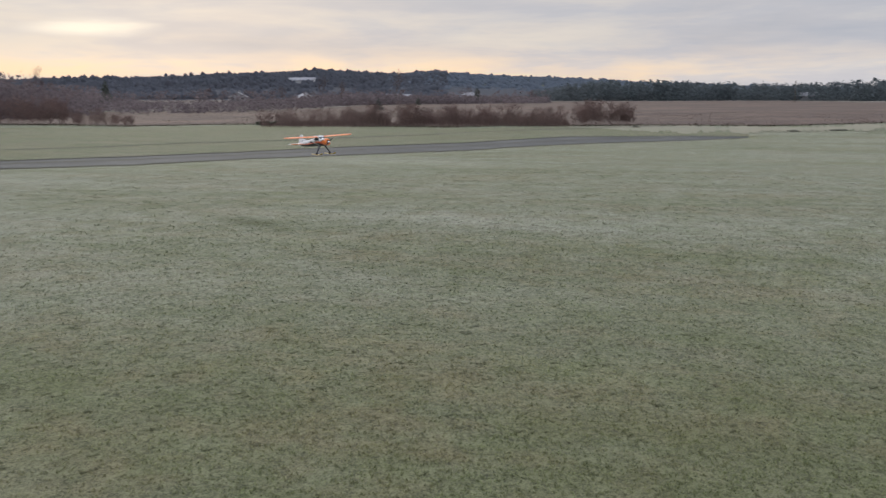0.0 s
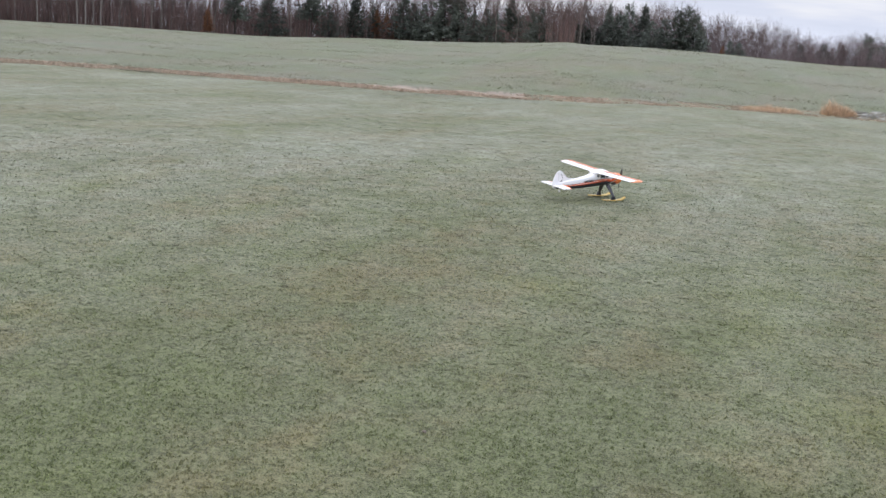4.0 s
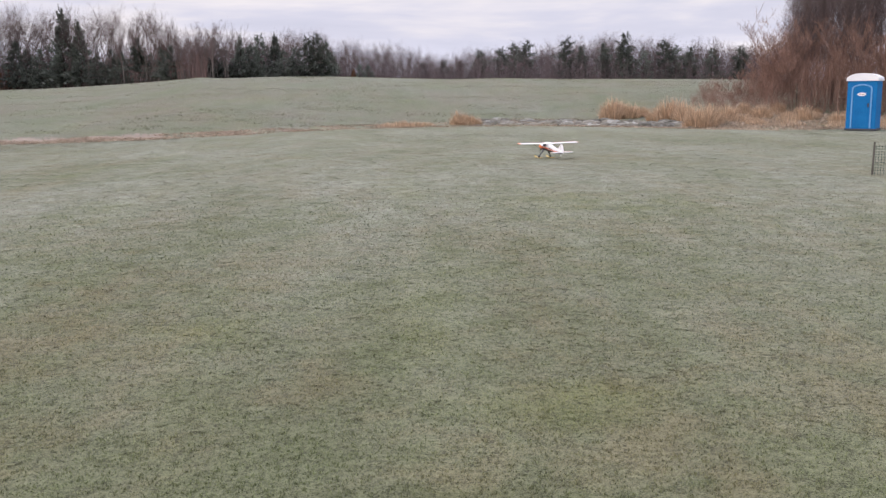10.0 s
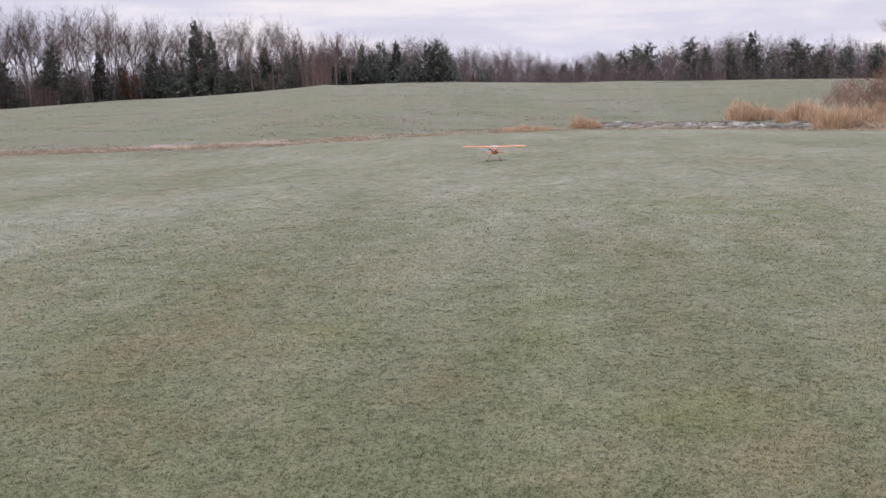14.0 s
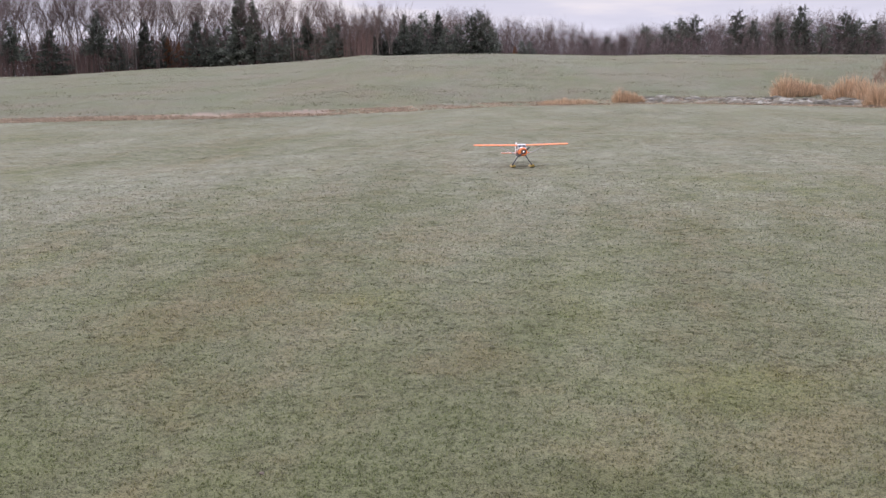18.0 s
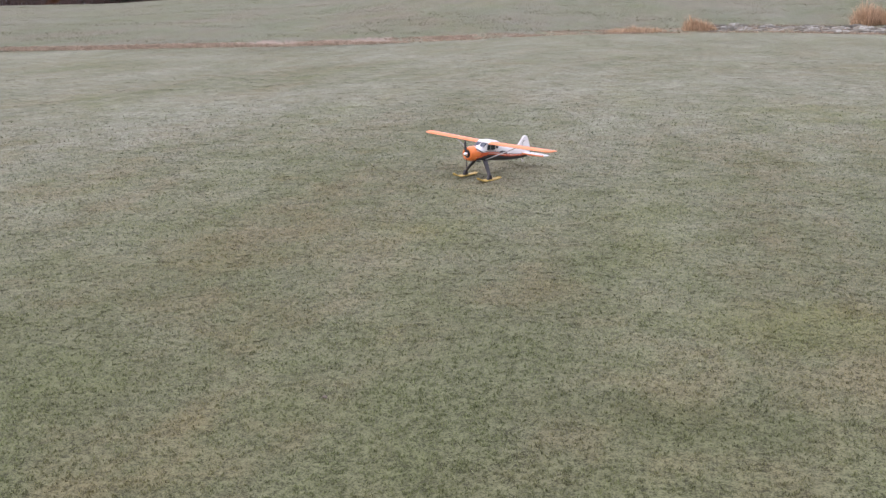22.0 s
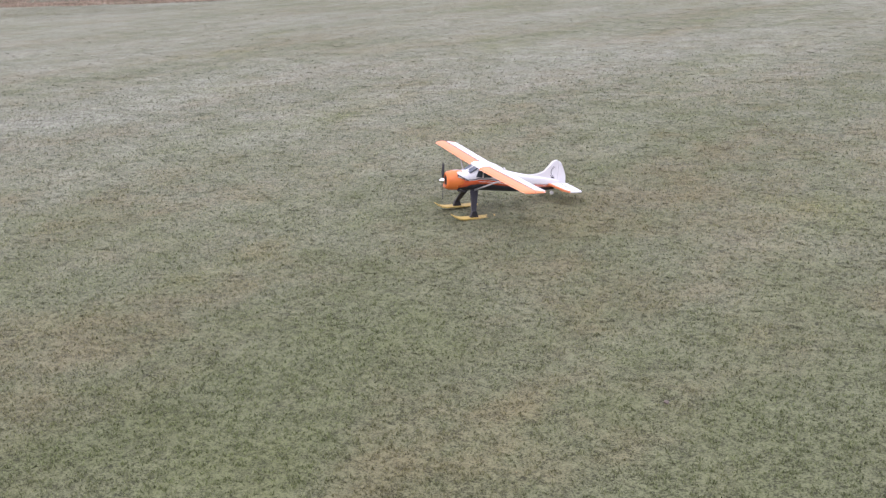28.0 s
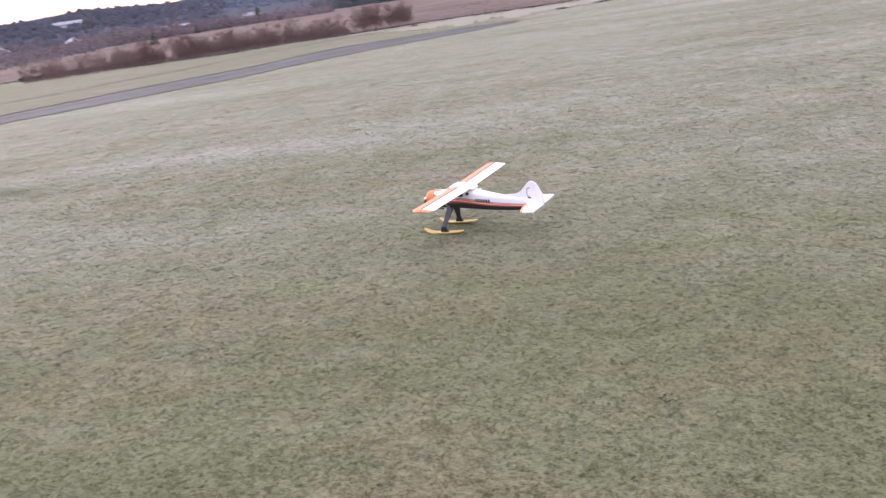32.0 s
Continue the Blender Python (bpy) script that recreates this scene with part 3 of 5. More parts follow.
def lawn_tussocks():
    """Low flat-topped tufts of the mown field, a hand's width or two across."""
    g = np.random.default_rng(12)
    n = 66000
    r = 5.0 * np.exp(g.random(n) ** 0.8 * math.log(40 / 5.0))
    yaw = np.radians(g.uniform(-134, 32, n) + g.normal(0, 8, n))
    x, y = r * np.sin(yaw), r * np.cos(yaw)
    keep = (r < 24) | (np.degrees(yaw) > -82)
    x, y, r = x[keep], y[keep], r[keep]
    n = len(x)
    big = 0.03 + 0.0024 * np.minimum(r, 30)
    size, tall = big * g.uniform(0.5, 1.6, n), 0.0018 + 0.0044 * g.random(n) ** 2 * np.clip(r / 10, 0.4, 2.0)
    ground_z = swell(x, y)
    sides = 4
    v = np.empty((n, 2 * sides + 1, 3))
    for ring, (out, up) in enumerate(((1.0, -0.3), (0.66, 0.72))):
        for k in range(sides):
            ang = 6.2832 * k / sides + g.uniform(-0.3, 0.3, n)
            d = size * out * g.uniform(0.75, 1.25, n)
            v[:, ring * sides + k] = np.stack([x + 1.25 * d * np.cos(ang), y + d * np.sin(ang), ground_z + tall * (up + g.uniform(-0.15, 0.15, n))], 1)
    v[:, 2 * sides] = np.stack([x, y, ground_z + tall], 1)
    tri = []
    for k in range(sides):
        q = (k + 1) % sides
        tri += [(k, q, sides + q), (k, sides + q, sides + k), (sides + k, sides + q, 2 * sides)]
    f = (np.array(tri)[None] + (np.arange(n) * (2 * sides + 1))[:, None, None]).reshape(-1, 3).astype(np.int32)
    me = bpy.data.meshes.new("lawn_tussocks")
    me.vertices.add(n * (2 * sides + 1))
    me.loops.add(3 * len(f))
    me.polygons.add(len(f))
    me.vertices.foreach_set("co", v.ravel())
    me.loops.foreach_set("vertex_index", f.ravel())
    me.polygons.foreach_set("loop_start", np.arange(0, 3 * len(f), 3, dtype=np.int32))
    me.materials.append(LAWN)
    me.update(calc_edges=True)
    tagged(new("lawn_tussocks", me), "low frosted tufts of the mown winter field", "grass", kind="stuff")


lawn_tussocks()


def scatter(count, yaws, radii, seed, scale=(0.6, 1.4), power=1.0):
    rnd = random.Random(seed)
    out = []
    for _ in range(count):
        yaw = rnd.uniform(*yaws)
        lo, hi = (f(yaw) if callable(f) else f for f in radii)
        r = lo + (hi - lo) * rnd.random() ** power
        p = polar(yaw, r)
        out.append((p.x, p.y, rnd.uniform(*scale)))
    return out


def edge_r(yaw, d=0.0):
    return by_yaw(LAND, yaw, 1) + d


def end_r(yaw, d=0.0):
    return by_yaw(LAND, yaw, 2) + d


tuft_field("pasture_grass", [p for p in scatter(20000, (-64, 24), (lambda a: edge_r(a, 2), lambda a: end_r(a, -2)), 11, (0.3, 1.2), 1.2) if noise.noise((p[0] * 0.12, p[1] * 0.3, 3.0)) > 0.02], PASTURE_TUFT,
           "dull rank tufts in the frosted pasture", 0.06, 6, 0.9, 2.6, 0.018)
tuft_field("ditch_straw", [p for p in scatter(15000, (-70, 22), (lambda a: edge_r(a, -0.5), lambda a: edge_r(a, 2.2)), 12, (0.4, 1.3)) if noise.noise((p[0] * 0.35, p[1] * 0.35, 5.0)) + noise.noise((p[0] * 1.2, p[1] * 1.2, 1.0)) * 0.6 > -0.3], STRAW_LOW,
           "matted dead straw grass along the ditch", 0.075, 7, 0.6, 2.2, 0.012)
tuft_field("weed_stalks", scatter(5000, (-135, -57), (lambda a: end_r(a, 0), lambda a: end_r(a, 60)), 13, (0.6, 1.3), 1.6),
           surface("dead_weed_stalks", [(0.065, 0.047, 0.036), (0.1, 0.075, 0.058), (0.14, 0.108, 0.084)], 0.5, 5.0, 0.95, 0.0, island=0.3),
           "dead brown weed stalks of the fallow field", 0.12, 6, 1.2, 1.2, 0.02)
tuft_field("bank_grass", scatter(900, (2.6, 15.6), (lambda a: edge_r(a, -0.3), lambda a: edge_r(a, 3.8)), 14, (0.5, 1.2)), STRAW_LOW,
           "matted straw grass on the ditch bank", 0.06, 7, 0.6, 2.6, 0.018)


def frosted_clods():
    """Low uneven lumps of turned-up turf along the ditch bank."""
    rnd = random.Random(14)
    verts, faces = [], []
    for _ in range(330):
        yaw = rnd.uniform(2.6, 15.6)
        p = on_land(yaw, edge_r(yaw, rnd.uniform(0.3, 3.2)), 0.0)
        size, sides, turn = rnd.uniform(0.1, 0.34) * rnd.uniform(0.6, 1.0), 7, rnd.uniform(0, 6.283)
        tall = size * rnd.uniform(0.35, 0.75)
        i = len(verts)
        for up, out in ((-0.2, 1.1), (0.55, 0.95), (0.95, 0.5)):
            for k in range(sides):
                ang = turn + 6.2832 * (k + rnd.uniform(-0.2, 0.2)) / sides
                d = size * out * rnd.uniform(0.7, 1.25)
                verts.append((p.x + 1.4 * d * math.cos(ang), p.y + d * math.sin(ang), p.z + tall * (up + rnd.uniform(-0.15, 0.15))))
        verts.append((p.x, p.y, p.z + tall))
        for ring in range(2):
            for k in range(sides):
                q = i + ring * sides
                faces.append((q + k, q + (k + 1) % sides, q + sides + (k + 1) % sides, q + sides + k))
        for k in range(sides):
            faces.append((i + 2 * sides + k, i + 2 * sides + (k + 1) % sides, i + 3 * sides))
    tagged(mesh_object("frosted_clods", verts, faces, FROST_CLOD, True), "grey frosted lumps of turf on the ditch bank", "clods", kind="stuff")


frosted_clods()
tuft_field("fallen_straw", scatter(1500, (16.0, 25.6), (44.4, 51.5), 16, (0.5, 1.3)), STRAW_LOW, "pale fallen straw and litter before the thicket", 0.11, 7, 0.7, 2.2, 0.016)
tuft_field("field_weeds", scatter(110, (-69.5, -60), (43.5, 47), 15, (0.5, 1.1)), STRAW_LOW, "sparse straw weeds at the field edge", 0.2, 9, 0.6, 1.2, 0.012)


# ---- trees and shrubs ----


def tube(verts, faces, a, b, ra, rb, sides=4):
    """A tapered limb from a to b."""
    d = (b - a).normalized()
    u = d.orthogonal().normalized()
    w = d.cross(u)
    i = len(verts)
    for p, r in ((a, ra), (b, rb)):
        for k in range(sides):
            c, s = math.cos(6.2832 * k / sides), math.sin(6.2832 * k / sides)
            verts.append(p + (u * c + w * s) * r)
    for k in range(sides):
        faces.append((i + k, i + (k + 1) % sides, i + sides + (k + 1) % sides, i + sides + k))


def twig(verts, faces, a, b, w, rnd):
    side = Vector((rnd.uniform(-1, 1), rnd.uniform(-1, 1), rnd.uniform(-0.4, 0.4))).normalized() * w
    i = len(verts)
    verts += [a - side, a + side, b]
    faces.append((i, i + 1, i + 2))


def part(name, verts, faces, material, parent, label="", smooth=True):
    ob = mesh_object(name, verts, faces, material, smooth)
    ob.parent = parent
    if label:
        ob["label"] = label
    return ob


def bare_tree(seed, height, spread, bark, twig_material, label, name="bare_tree", twigs=5, first=0.3, lean=0.0, girth=0.010, fine=1.0):
    """A leafless broadleaf tree: tapered trunk, forking limbs and a haze of twigs."""
    rnd = random.Random(seed)
    root = tagged(new(name), label, "tree")
    tv, tf, cv, cf = [], [], [], []

    def grow(p, d, length, radius, level):
        n = 3 if level < 2 else 2
        for k in range(n):
            q = p + d * (length / n)
            r2 = radius * (0.86 if level else 0.8)
            if level < 3:
                tube(tv if level == 0 else cv, tf if level == 0 else cf, p, q, radius, r2, 6 if level == 0 else 4 if level < 2 else 3)
            else:
                twig(cv, cf, p, q + (q - p) * 0.3, max(radius, 0.012 * fine), rnd)
            p, radius = q, r2
            d = (d + Vector((rnd.uniform(-1, 1), rnd.uniform(-1, 1), rnd.uniform(-0.2, 0.6))) * 0.16).normalized()
            if level >= 2 or (level == 1 and k > 0):
                for _ in range(twigs):
                    e = (d + Vector((rnd.uniform(-1, 1), rnd.uniform(-1, 1), rnd.uniform(-0.4, 0.9)))).normalized()
                    m = p - d * rnd.uniform(0, length / n)
                    tip = m + e * rnd.uniform(0.05, 0.12) * height
                    twig(cv, cf, m, tip, (0.009 + 0.0008 * height) * fine, rnd)
                    for _ in range(2 if twigs > 2 else 1):
                        m2 = m.lerp(tip, rnd.uniform(0.2, 0.9))
                        e2 = (e + Vector((rnd.uniform(-1, 1), rnd.uniform(-1, 1), rnd.uniform(-0.5, 0.9)))).normalized()
                        twig(cv, cf, m2, m2 + e2 * rnd.uniform(0.025, 0.07) * height, (0.0065 + 0.0006 * height) * fine, rnd)
            if level < 3 and (level > 0 or k >= 1 or first < 0.2):
                for _ in range(2 if level else 3):
                    a = rnd.uniform(0, 6.283)
                    out = Vector((math.cos(a), math.sin(a), 0)) * spread + Vector((0, 0, rnd.uniform(0.6, 1.2)))
                    grow(p.copy(), (d * 0.5 + out.normalized()).normalized(), length * rnd.uniform(0.42, 0.62), radius * 0.62, level + 1)
        return p

    grow(Vector((0, 0, -0.3)), Vector((lean, 0, 1)).normalized(), height * 0.62, height * girth, 0)
    part("trunk", tv, tf, bark, root)
    part("crown", cv, cf, twig_material, root, "leafless branches and fine twigs")
    return root


def conifer(seed, height, width, label, name="pine_tree", bare=0.12, ragged=0.5, needle=None, dome=0.85):
    """An evergreen: trunk and drooping boughs made of many needle sprays, with an uneven outline."""
    rnd = random.Random(seed)
    root = tagged(new(name), label, "tree")
    tv, tf, cv, cf = [], [], [], []
    p = Vector((0, 0, -0.3))
    for k in range(5):
        q = Vector((rnd.uniform(-1, 1) * 0.01 * height, rnd.uniform(-1, 1) * 0.01 * height, height * (k + 1) / 5))
        tube(tv, tf, p, q, height * 0.013 * (1 - k / 5.2), height * 0.013 * (1 - (k + 1) / 5.2), 6)
        p = q
    layers = 22
    for i in range(layers):
        s = bare + (1 - bare) * (i + 0.3) / layers
        z = height * s
        reach = width * min(1.0, 1.25 * (1 - s) ** dome) * rnd.uniform(1 - ragged, 1.1) + 0.006 * height
        for b in range(rnd.randint(4, 7)):
            a = rnd.uniform(0, 6.283)
            arm = reach * rnd.uniform(0.6, 1.1)
            end = Vector((math.cos(a) * arm, math.sin(a) * arm, z + rnd.uniform(-0.05, 0.07) * height))
            base = Vector((0, 0, z))
            tube(cv, cf, base, end, 0.006 * height * (1 - s) + 0.008, 0.006, 3)
            for _ in range(30):
                m = base.lerp(end, rnd.uniform(0.2, 1.0)) + Vector((0, 0, rnd.uniform(-0.025, 0.03) * height))
                e = Vector((math.cos(a) + rnd.uniform(-1, 1), math.sin(a) + rnd.uniform(-1, 1), rnd.uniform(-0.4, 0.7))).normalized()
                ln = rnd.uniform(0.03, 0.075) * height * (0.35 + 0.65 * (1 - s))
                side = Vector((rnd.uniform(-1, 1), rnd.uniform(-1, 1), rnd.uniform(-1, 1))).normalized() * ln * 0.42
                j = len(cv)
                cv.extend([m, m + e * ln * 0.55 + side, m + e * ln, m + e * ln * 0.55 - side])
                cf.append((j, j + 1, j + 2, j + 3))
    part("trunk", tv, tf, BARK_DARK, root)
    part("crown", cv, cf, needle or NEEDLE, root, "dark green needled boughs", smooth=False)
    return root


def plant(proto, yaw, r, scale, turn, sink=0.0):
    m = Matrix.Translation(on_land(yaw, r, -sink)) @ Matrix.Rotation(turn, 4, "Z")
    ob = copy_thing(proto, m)
    ob.scale = (scale, scale, scale)
    return ob


GREY_TREES = [bare_tree(s, 10.5, sp, BARK_GREY, TWIG, "tall bare grey-brown deciduous tree at the wood's edge", twigs=2, first=f, fine=0.56) for s, sp, f in
              ((1, 0.8, 0.34), (2, 1.05, 0.3), (3, 1.25, 0.34), (4, 0.9, 0.3), (5, 1.1, 0.38))]
BIRCHES = [bare_tree(s, 10, 0.5, BIRCH, TWIG, "slender pale-barked bare birch", twigs=2, fine=0.62) for s in (8, 9)]
PINES = [conifer(21, 9.5, 2.9, "dark green pine with an uneven crown", bare=0.3, ragged=0.75, dome=0.5),
         conifer(22, 9.0, 3.3, "broad dark green pine at the wood's edge", bare=0.12, ragged=0.7, dome=0.5),
         conifer(23, 9.0, 2.4, "narrow dark spruce among bare trees", name="spruce_tree", bare=0.06, ragged=0.35),
         conifer(24, 6.0, 3.2, "low dense dark hemlock at the wood's edge", name="hemlock_tree", bare=0.03, ragged=0.35)]
BEECH = conifer(31, 5.0, 1.5, "young beech holding russet withered leaves", name="beech_sapling", bare=0.08, ragged=0.5, needle=RUSSET)
SAPLINGS = [bare_tree(s, 6.0, 0.35, BARK_GREY, TWIG, "thin bare brown sapling in the thicket", name="bare_sapling", twigs=1, first=0.3) for s in (41, 42, 43)]
SHRUBS = [bare_tree(s, 2.4, 1.1, RED_TWIG, RED_TWIG, "leafless reddish-brown field shrub", name="bare_shrub", twigs=1, first=0.1, girth=0.0035, fine=0.5) for s in (51, 52, 53)]
RED_TREES = [bare_tree(s, 9.0, 0.5, BARK_GREY, PURPLE_TWIG, "purple-brown bare tree of the thicket beside the blue cabin", twigs=4, first=0.1, girth=0.004, fine=0.45) for s in (61, 62, 63)]
FIELD_SHRUBS = [bare_tree(s, 2.4, 1.7, FIELD_TWIG, FIELD_TWIG, "leafless grey-brown shrub along the fallow field", name="bare_shrub", twigs=1, first=0.1, girth=0.005, fine=0.9) for s in (55, 56)]
USED = set()
TALL = {}


def grown(ob):
    """Full height of a prototype tree."""
    if ob.name not in TALL:
        tops = sorted(v.co.z for c in ob.children for v in c.data.vertices)
        TALL[ob.name] = tops[int(len(tops) * 0.985)]
    return TALL[ob.name]


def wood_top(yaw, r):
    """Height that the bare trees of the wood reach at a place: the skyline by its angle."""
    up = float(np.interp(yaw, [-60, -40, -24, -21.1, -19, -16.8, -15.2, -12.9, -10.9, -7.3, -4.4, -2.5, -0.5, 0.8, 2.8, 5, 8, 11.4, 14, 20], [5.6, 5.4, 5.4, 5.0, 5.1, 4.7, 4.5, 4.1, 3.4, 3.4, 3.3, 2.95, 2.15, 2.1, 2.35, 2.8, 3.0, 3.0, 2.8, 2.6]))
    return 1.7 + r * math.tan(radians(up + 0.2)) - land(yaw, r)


def place(protos, yaw, r, scale, rnd, group):
    """The first of each kind is the prototype itself; the others are copies."""
    p = rnd.choice(protos)
    turn = rnd.uniform(0, 6.283)
    if p.name not in USED:
        USED.add(p.name)
        p.matrix_basis = Matrix.Translation(on_land(yaw, r, -0.05)) @ Matrix.Rotation(turn, 4, "Z")
        p.scale = (scale,) * 3
        p["group"] = group
        return p
    ob = plant(p, yaw, r, scale, turn, 0.05)
    ob["group"] = group
    return ob


def build_woods():
    rnd = random.Random(77)
    # the wood along the field's north-west end, thick with bare trees
    for i in range(150):
        yaw = -58 + 46 * (i + rnd.random()) / 150
        r = end_r(yaw, rnd.choice((1.5, 4, 8, 13, 19)) * rnd.uniform(0.7, 1.2))
        kind = [rnd.choice(GREY_TREES if rnd.random() < 0.85 else BIRCHES)]
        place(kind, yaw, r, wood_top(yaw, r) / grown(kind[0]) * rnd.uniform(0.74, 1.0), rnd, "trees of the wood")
    for i in range(90):
        yaw = -60 + 48 * (i + rnd.random()) / 90
        place(SAPLINGS, yaw, end_r(yaw, rnd.uniform(0.5, 7)), rnd.uniform(0.6, 1.05), rnd, "saplings of the wood")
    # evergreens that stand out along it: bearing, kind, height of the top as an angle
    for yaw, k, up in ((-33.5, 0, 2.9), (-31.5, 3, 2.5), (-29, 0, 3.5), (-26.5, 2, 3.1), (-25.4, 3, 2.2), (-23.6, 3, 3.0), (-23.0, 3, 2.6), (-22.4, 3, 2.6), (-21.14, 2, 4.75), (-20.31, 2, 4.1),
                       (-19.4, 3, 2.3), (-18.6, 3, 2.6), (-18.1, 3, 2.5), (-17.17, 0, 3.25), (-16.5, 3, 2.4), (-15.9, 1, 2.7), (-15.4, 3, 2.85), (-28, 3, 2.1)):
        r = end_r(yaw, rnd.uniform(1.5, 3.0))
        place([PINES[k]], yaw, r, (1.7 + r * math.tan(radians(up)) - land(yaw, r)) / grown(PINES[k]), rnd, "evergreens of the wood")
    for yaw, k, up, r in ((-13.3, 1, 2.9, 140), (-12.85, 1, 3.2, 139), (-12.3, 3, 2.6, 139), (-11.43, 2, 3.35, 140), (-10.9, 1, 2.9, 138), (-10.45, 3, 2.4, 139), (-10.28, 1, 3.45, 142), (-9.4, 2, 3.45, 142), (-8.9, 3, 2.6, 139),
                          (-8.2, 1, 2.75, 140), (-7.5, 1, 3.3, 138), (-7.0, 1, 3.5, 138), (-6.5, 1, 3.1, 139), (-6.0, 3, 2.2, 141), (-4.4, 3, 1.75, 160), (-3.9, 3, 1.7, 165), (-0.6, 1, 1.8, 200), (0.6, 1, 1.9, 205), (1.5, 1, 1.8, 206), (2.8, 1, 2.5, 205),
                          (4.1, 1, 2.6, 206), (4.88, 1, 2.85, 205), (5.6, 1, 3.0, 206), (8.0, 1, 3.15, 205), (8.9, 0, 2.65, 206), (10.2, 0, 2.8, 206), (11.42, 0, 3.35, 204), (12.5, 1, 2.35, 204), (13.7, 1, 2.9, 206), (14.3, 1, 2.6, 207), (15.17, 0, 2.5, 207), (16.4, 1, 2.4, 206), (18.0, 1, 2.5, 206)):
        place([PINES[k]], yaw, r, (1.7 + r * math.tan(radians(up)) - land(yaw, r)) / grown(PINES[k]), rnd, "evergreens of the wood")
    for yaw, r, s in ((-24.6, 151.5, 0.8), (-25.2, 150.5, 0.9), (-24.0, 151, 0.6), (-35, 138, 0.7), (-4.8, 150, 0.7)):
        place([BEECH], yaw, r, s, rnd, "russet saplings")
    # behind the rise to the north
    for i in range(170):
        yaw = -12 + 33 * (i + rnd.random()) / 170
        r = float(np.interp(yaw, [-12, -5, 0, 4, 20], [138, 160, 200, 205, 205])) + rnd.uniform(2, 30)
        kind = [rnd.choice(GREY_TREES if rnd.random() < 0.88 else BIRCHES)]
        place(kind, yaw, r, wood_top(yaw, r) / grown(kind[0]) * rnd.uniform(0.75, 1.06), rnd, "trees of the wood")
    # the thicket beside the blue cabin
    for i in range(56):
        yaw = 20.0 + 14.4 * ((i + rnd.random()) / 56) ** 1.2
        r = rnd.uniform(54, 76)
        kind = [rnd.choice(RED_TREES if rnd.random() < (0.92 if yaw < 22.5 else 0.7) else GREY_TREES + BIRCHES)]
        tall = float(np.interp(yaw, [20.0, 20.5, 21.3, 22.5, 34], [2.6, 5.0, 8.6, 11.0, 12.0])) * rnd.uniform(0.75, 1.0)
        place(kind, yaw, r, tall / grown(kind[0]), rnd, "trees of the thicket")
    for i in range(80):
        yaw = 15.3 + 16 * (i + rnd.random()) / 80
        tall = float(np.interp(yaw, [15.3, 17.2, 18.2, 19.0, 20.2, 31], [1.4, 2.1, 2.5, 3.6, 5.4, 5.4])) * rnd.uniform(0.5, 1.0)
        kind = [rnd.choice(SHRUBS)]
        place(kind, yaw, rnd.uniform(52, 60), tall / grown(kind[0]), rnd, "shrubs of the thicket")
    # shrubs along the fallow field
    for yaws, r, n, tall in (((-111.5, -99.5), 67, 60, (0.9, 1.75)), ((-98.7, -95.2), 69, 30, (0.9, 2.0)), ((-134, -127.6), 82, 40, (1.2, 2.4)),
                             ((-127.8, -126.4), 77, 12, (0.8, 1.5)), ((-126.2, -124.5), 76, 12, (0.7, 1.1)), ((-117.5, -111), 78, 22, (0.9, 1.5))):
        for _ in range(n):
            kind = [rnd.choice(FIELD_SHRUBS)]
            place(kind, rnd.uniform(*yaws), r + rnd.uniform(-1.5, 4), rnd.uniform(*tall) / grown(kind[0]), rnd, "shrubs along the fallow field")
    # single trees in the middle distance
    for yaw, r, s, kind in ((-129.8, 190, 0.68, GREY_TREES), (-109.2, 260, 0.85, GREY_TREES), (-113.5, 300, 0.8, GREY_TREES), (-110.3, 160, 0.33, PINES[3:4]), (-104.25, 300, 0.55, PINES[1:2]),
                            (-107.85, 250, 0.36, PINES[3:4]), (-105.0, 200, 0.45, GREY_TREES), (-112.5, 220, 0.5, GREY_TREES), (-126.0, 170, 0.5, PINES[:1]), (-116.0, 240, 0.45, GREY_TREES), (-102.8, 320, 0.4, PINES[3:4])):
        place(kind, yaw, r, s, rnd, "single trees beyond the field")


build_woods()


def far_woods(name, rows, material, label, count, seed, size, sharp=0.25, sprays=12, grain=0.24):
    """Distant woodland as many small uneven crowns. rows: yaw, nearest and farthest distance, crown height."""
    rnd = random.Random(seed)
    verts, faces = [], []
    for _ in range(count):
        yaw = rnd.uniform(rows[0][0], rows[-1][0])
        a, b, h = (float(np.interp(yaw, [r[0] for r in rows], [r[k] for r in rows])) for k in (1, 2, 3))
        r = a + (b - a) * rnd.random() ** 1.3
        h *= rnd.uniform(0.6, 1.15)
        p = on_land(yaw, r, -0.5)
        w = h * rnd.uniform(*size)
        pointed = rnd.random() < sharp
        # a crown is a loose heap of leaf-and-twig sprays
        for k in range(sprays):
            up = rnd.uniform(0.05, 1.0)
            wide = w * ((1.05 - up) if pointed else math.sqrt(max(0.05, 1 - (1.7 * up - 0.75) ** 2)))
            ang, far = rnd.uniform(0, 6.283), wide * math.sqrt(rnd.random())
            c = Vector((p.x + far * math.cos(ang), p.y + far * math.sin(ang), p.z + h * up * 0.95))
            i = len(verts)
            for _ in range(3):
                verts.append(c + Vector((rnd.uniform(-1, 1), rnd.uniform(-1, 1), rnd.uniform(-0.7, 0.8))) * h * grain)
            faces.append((i, i + 1, i + 2))
    return tagged(mesh_object(name, verts, faces, material), label, "woods", kind="stuff")


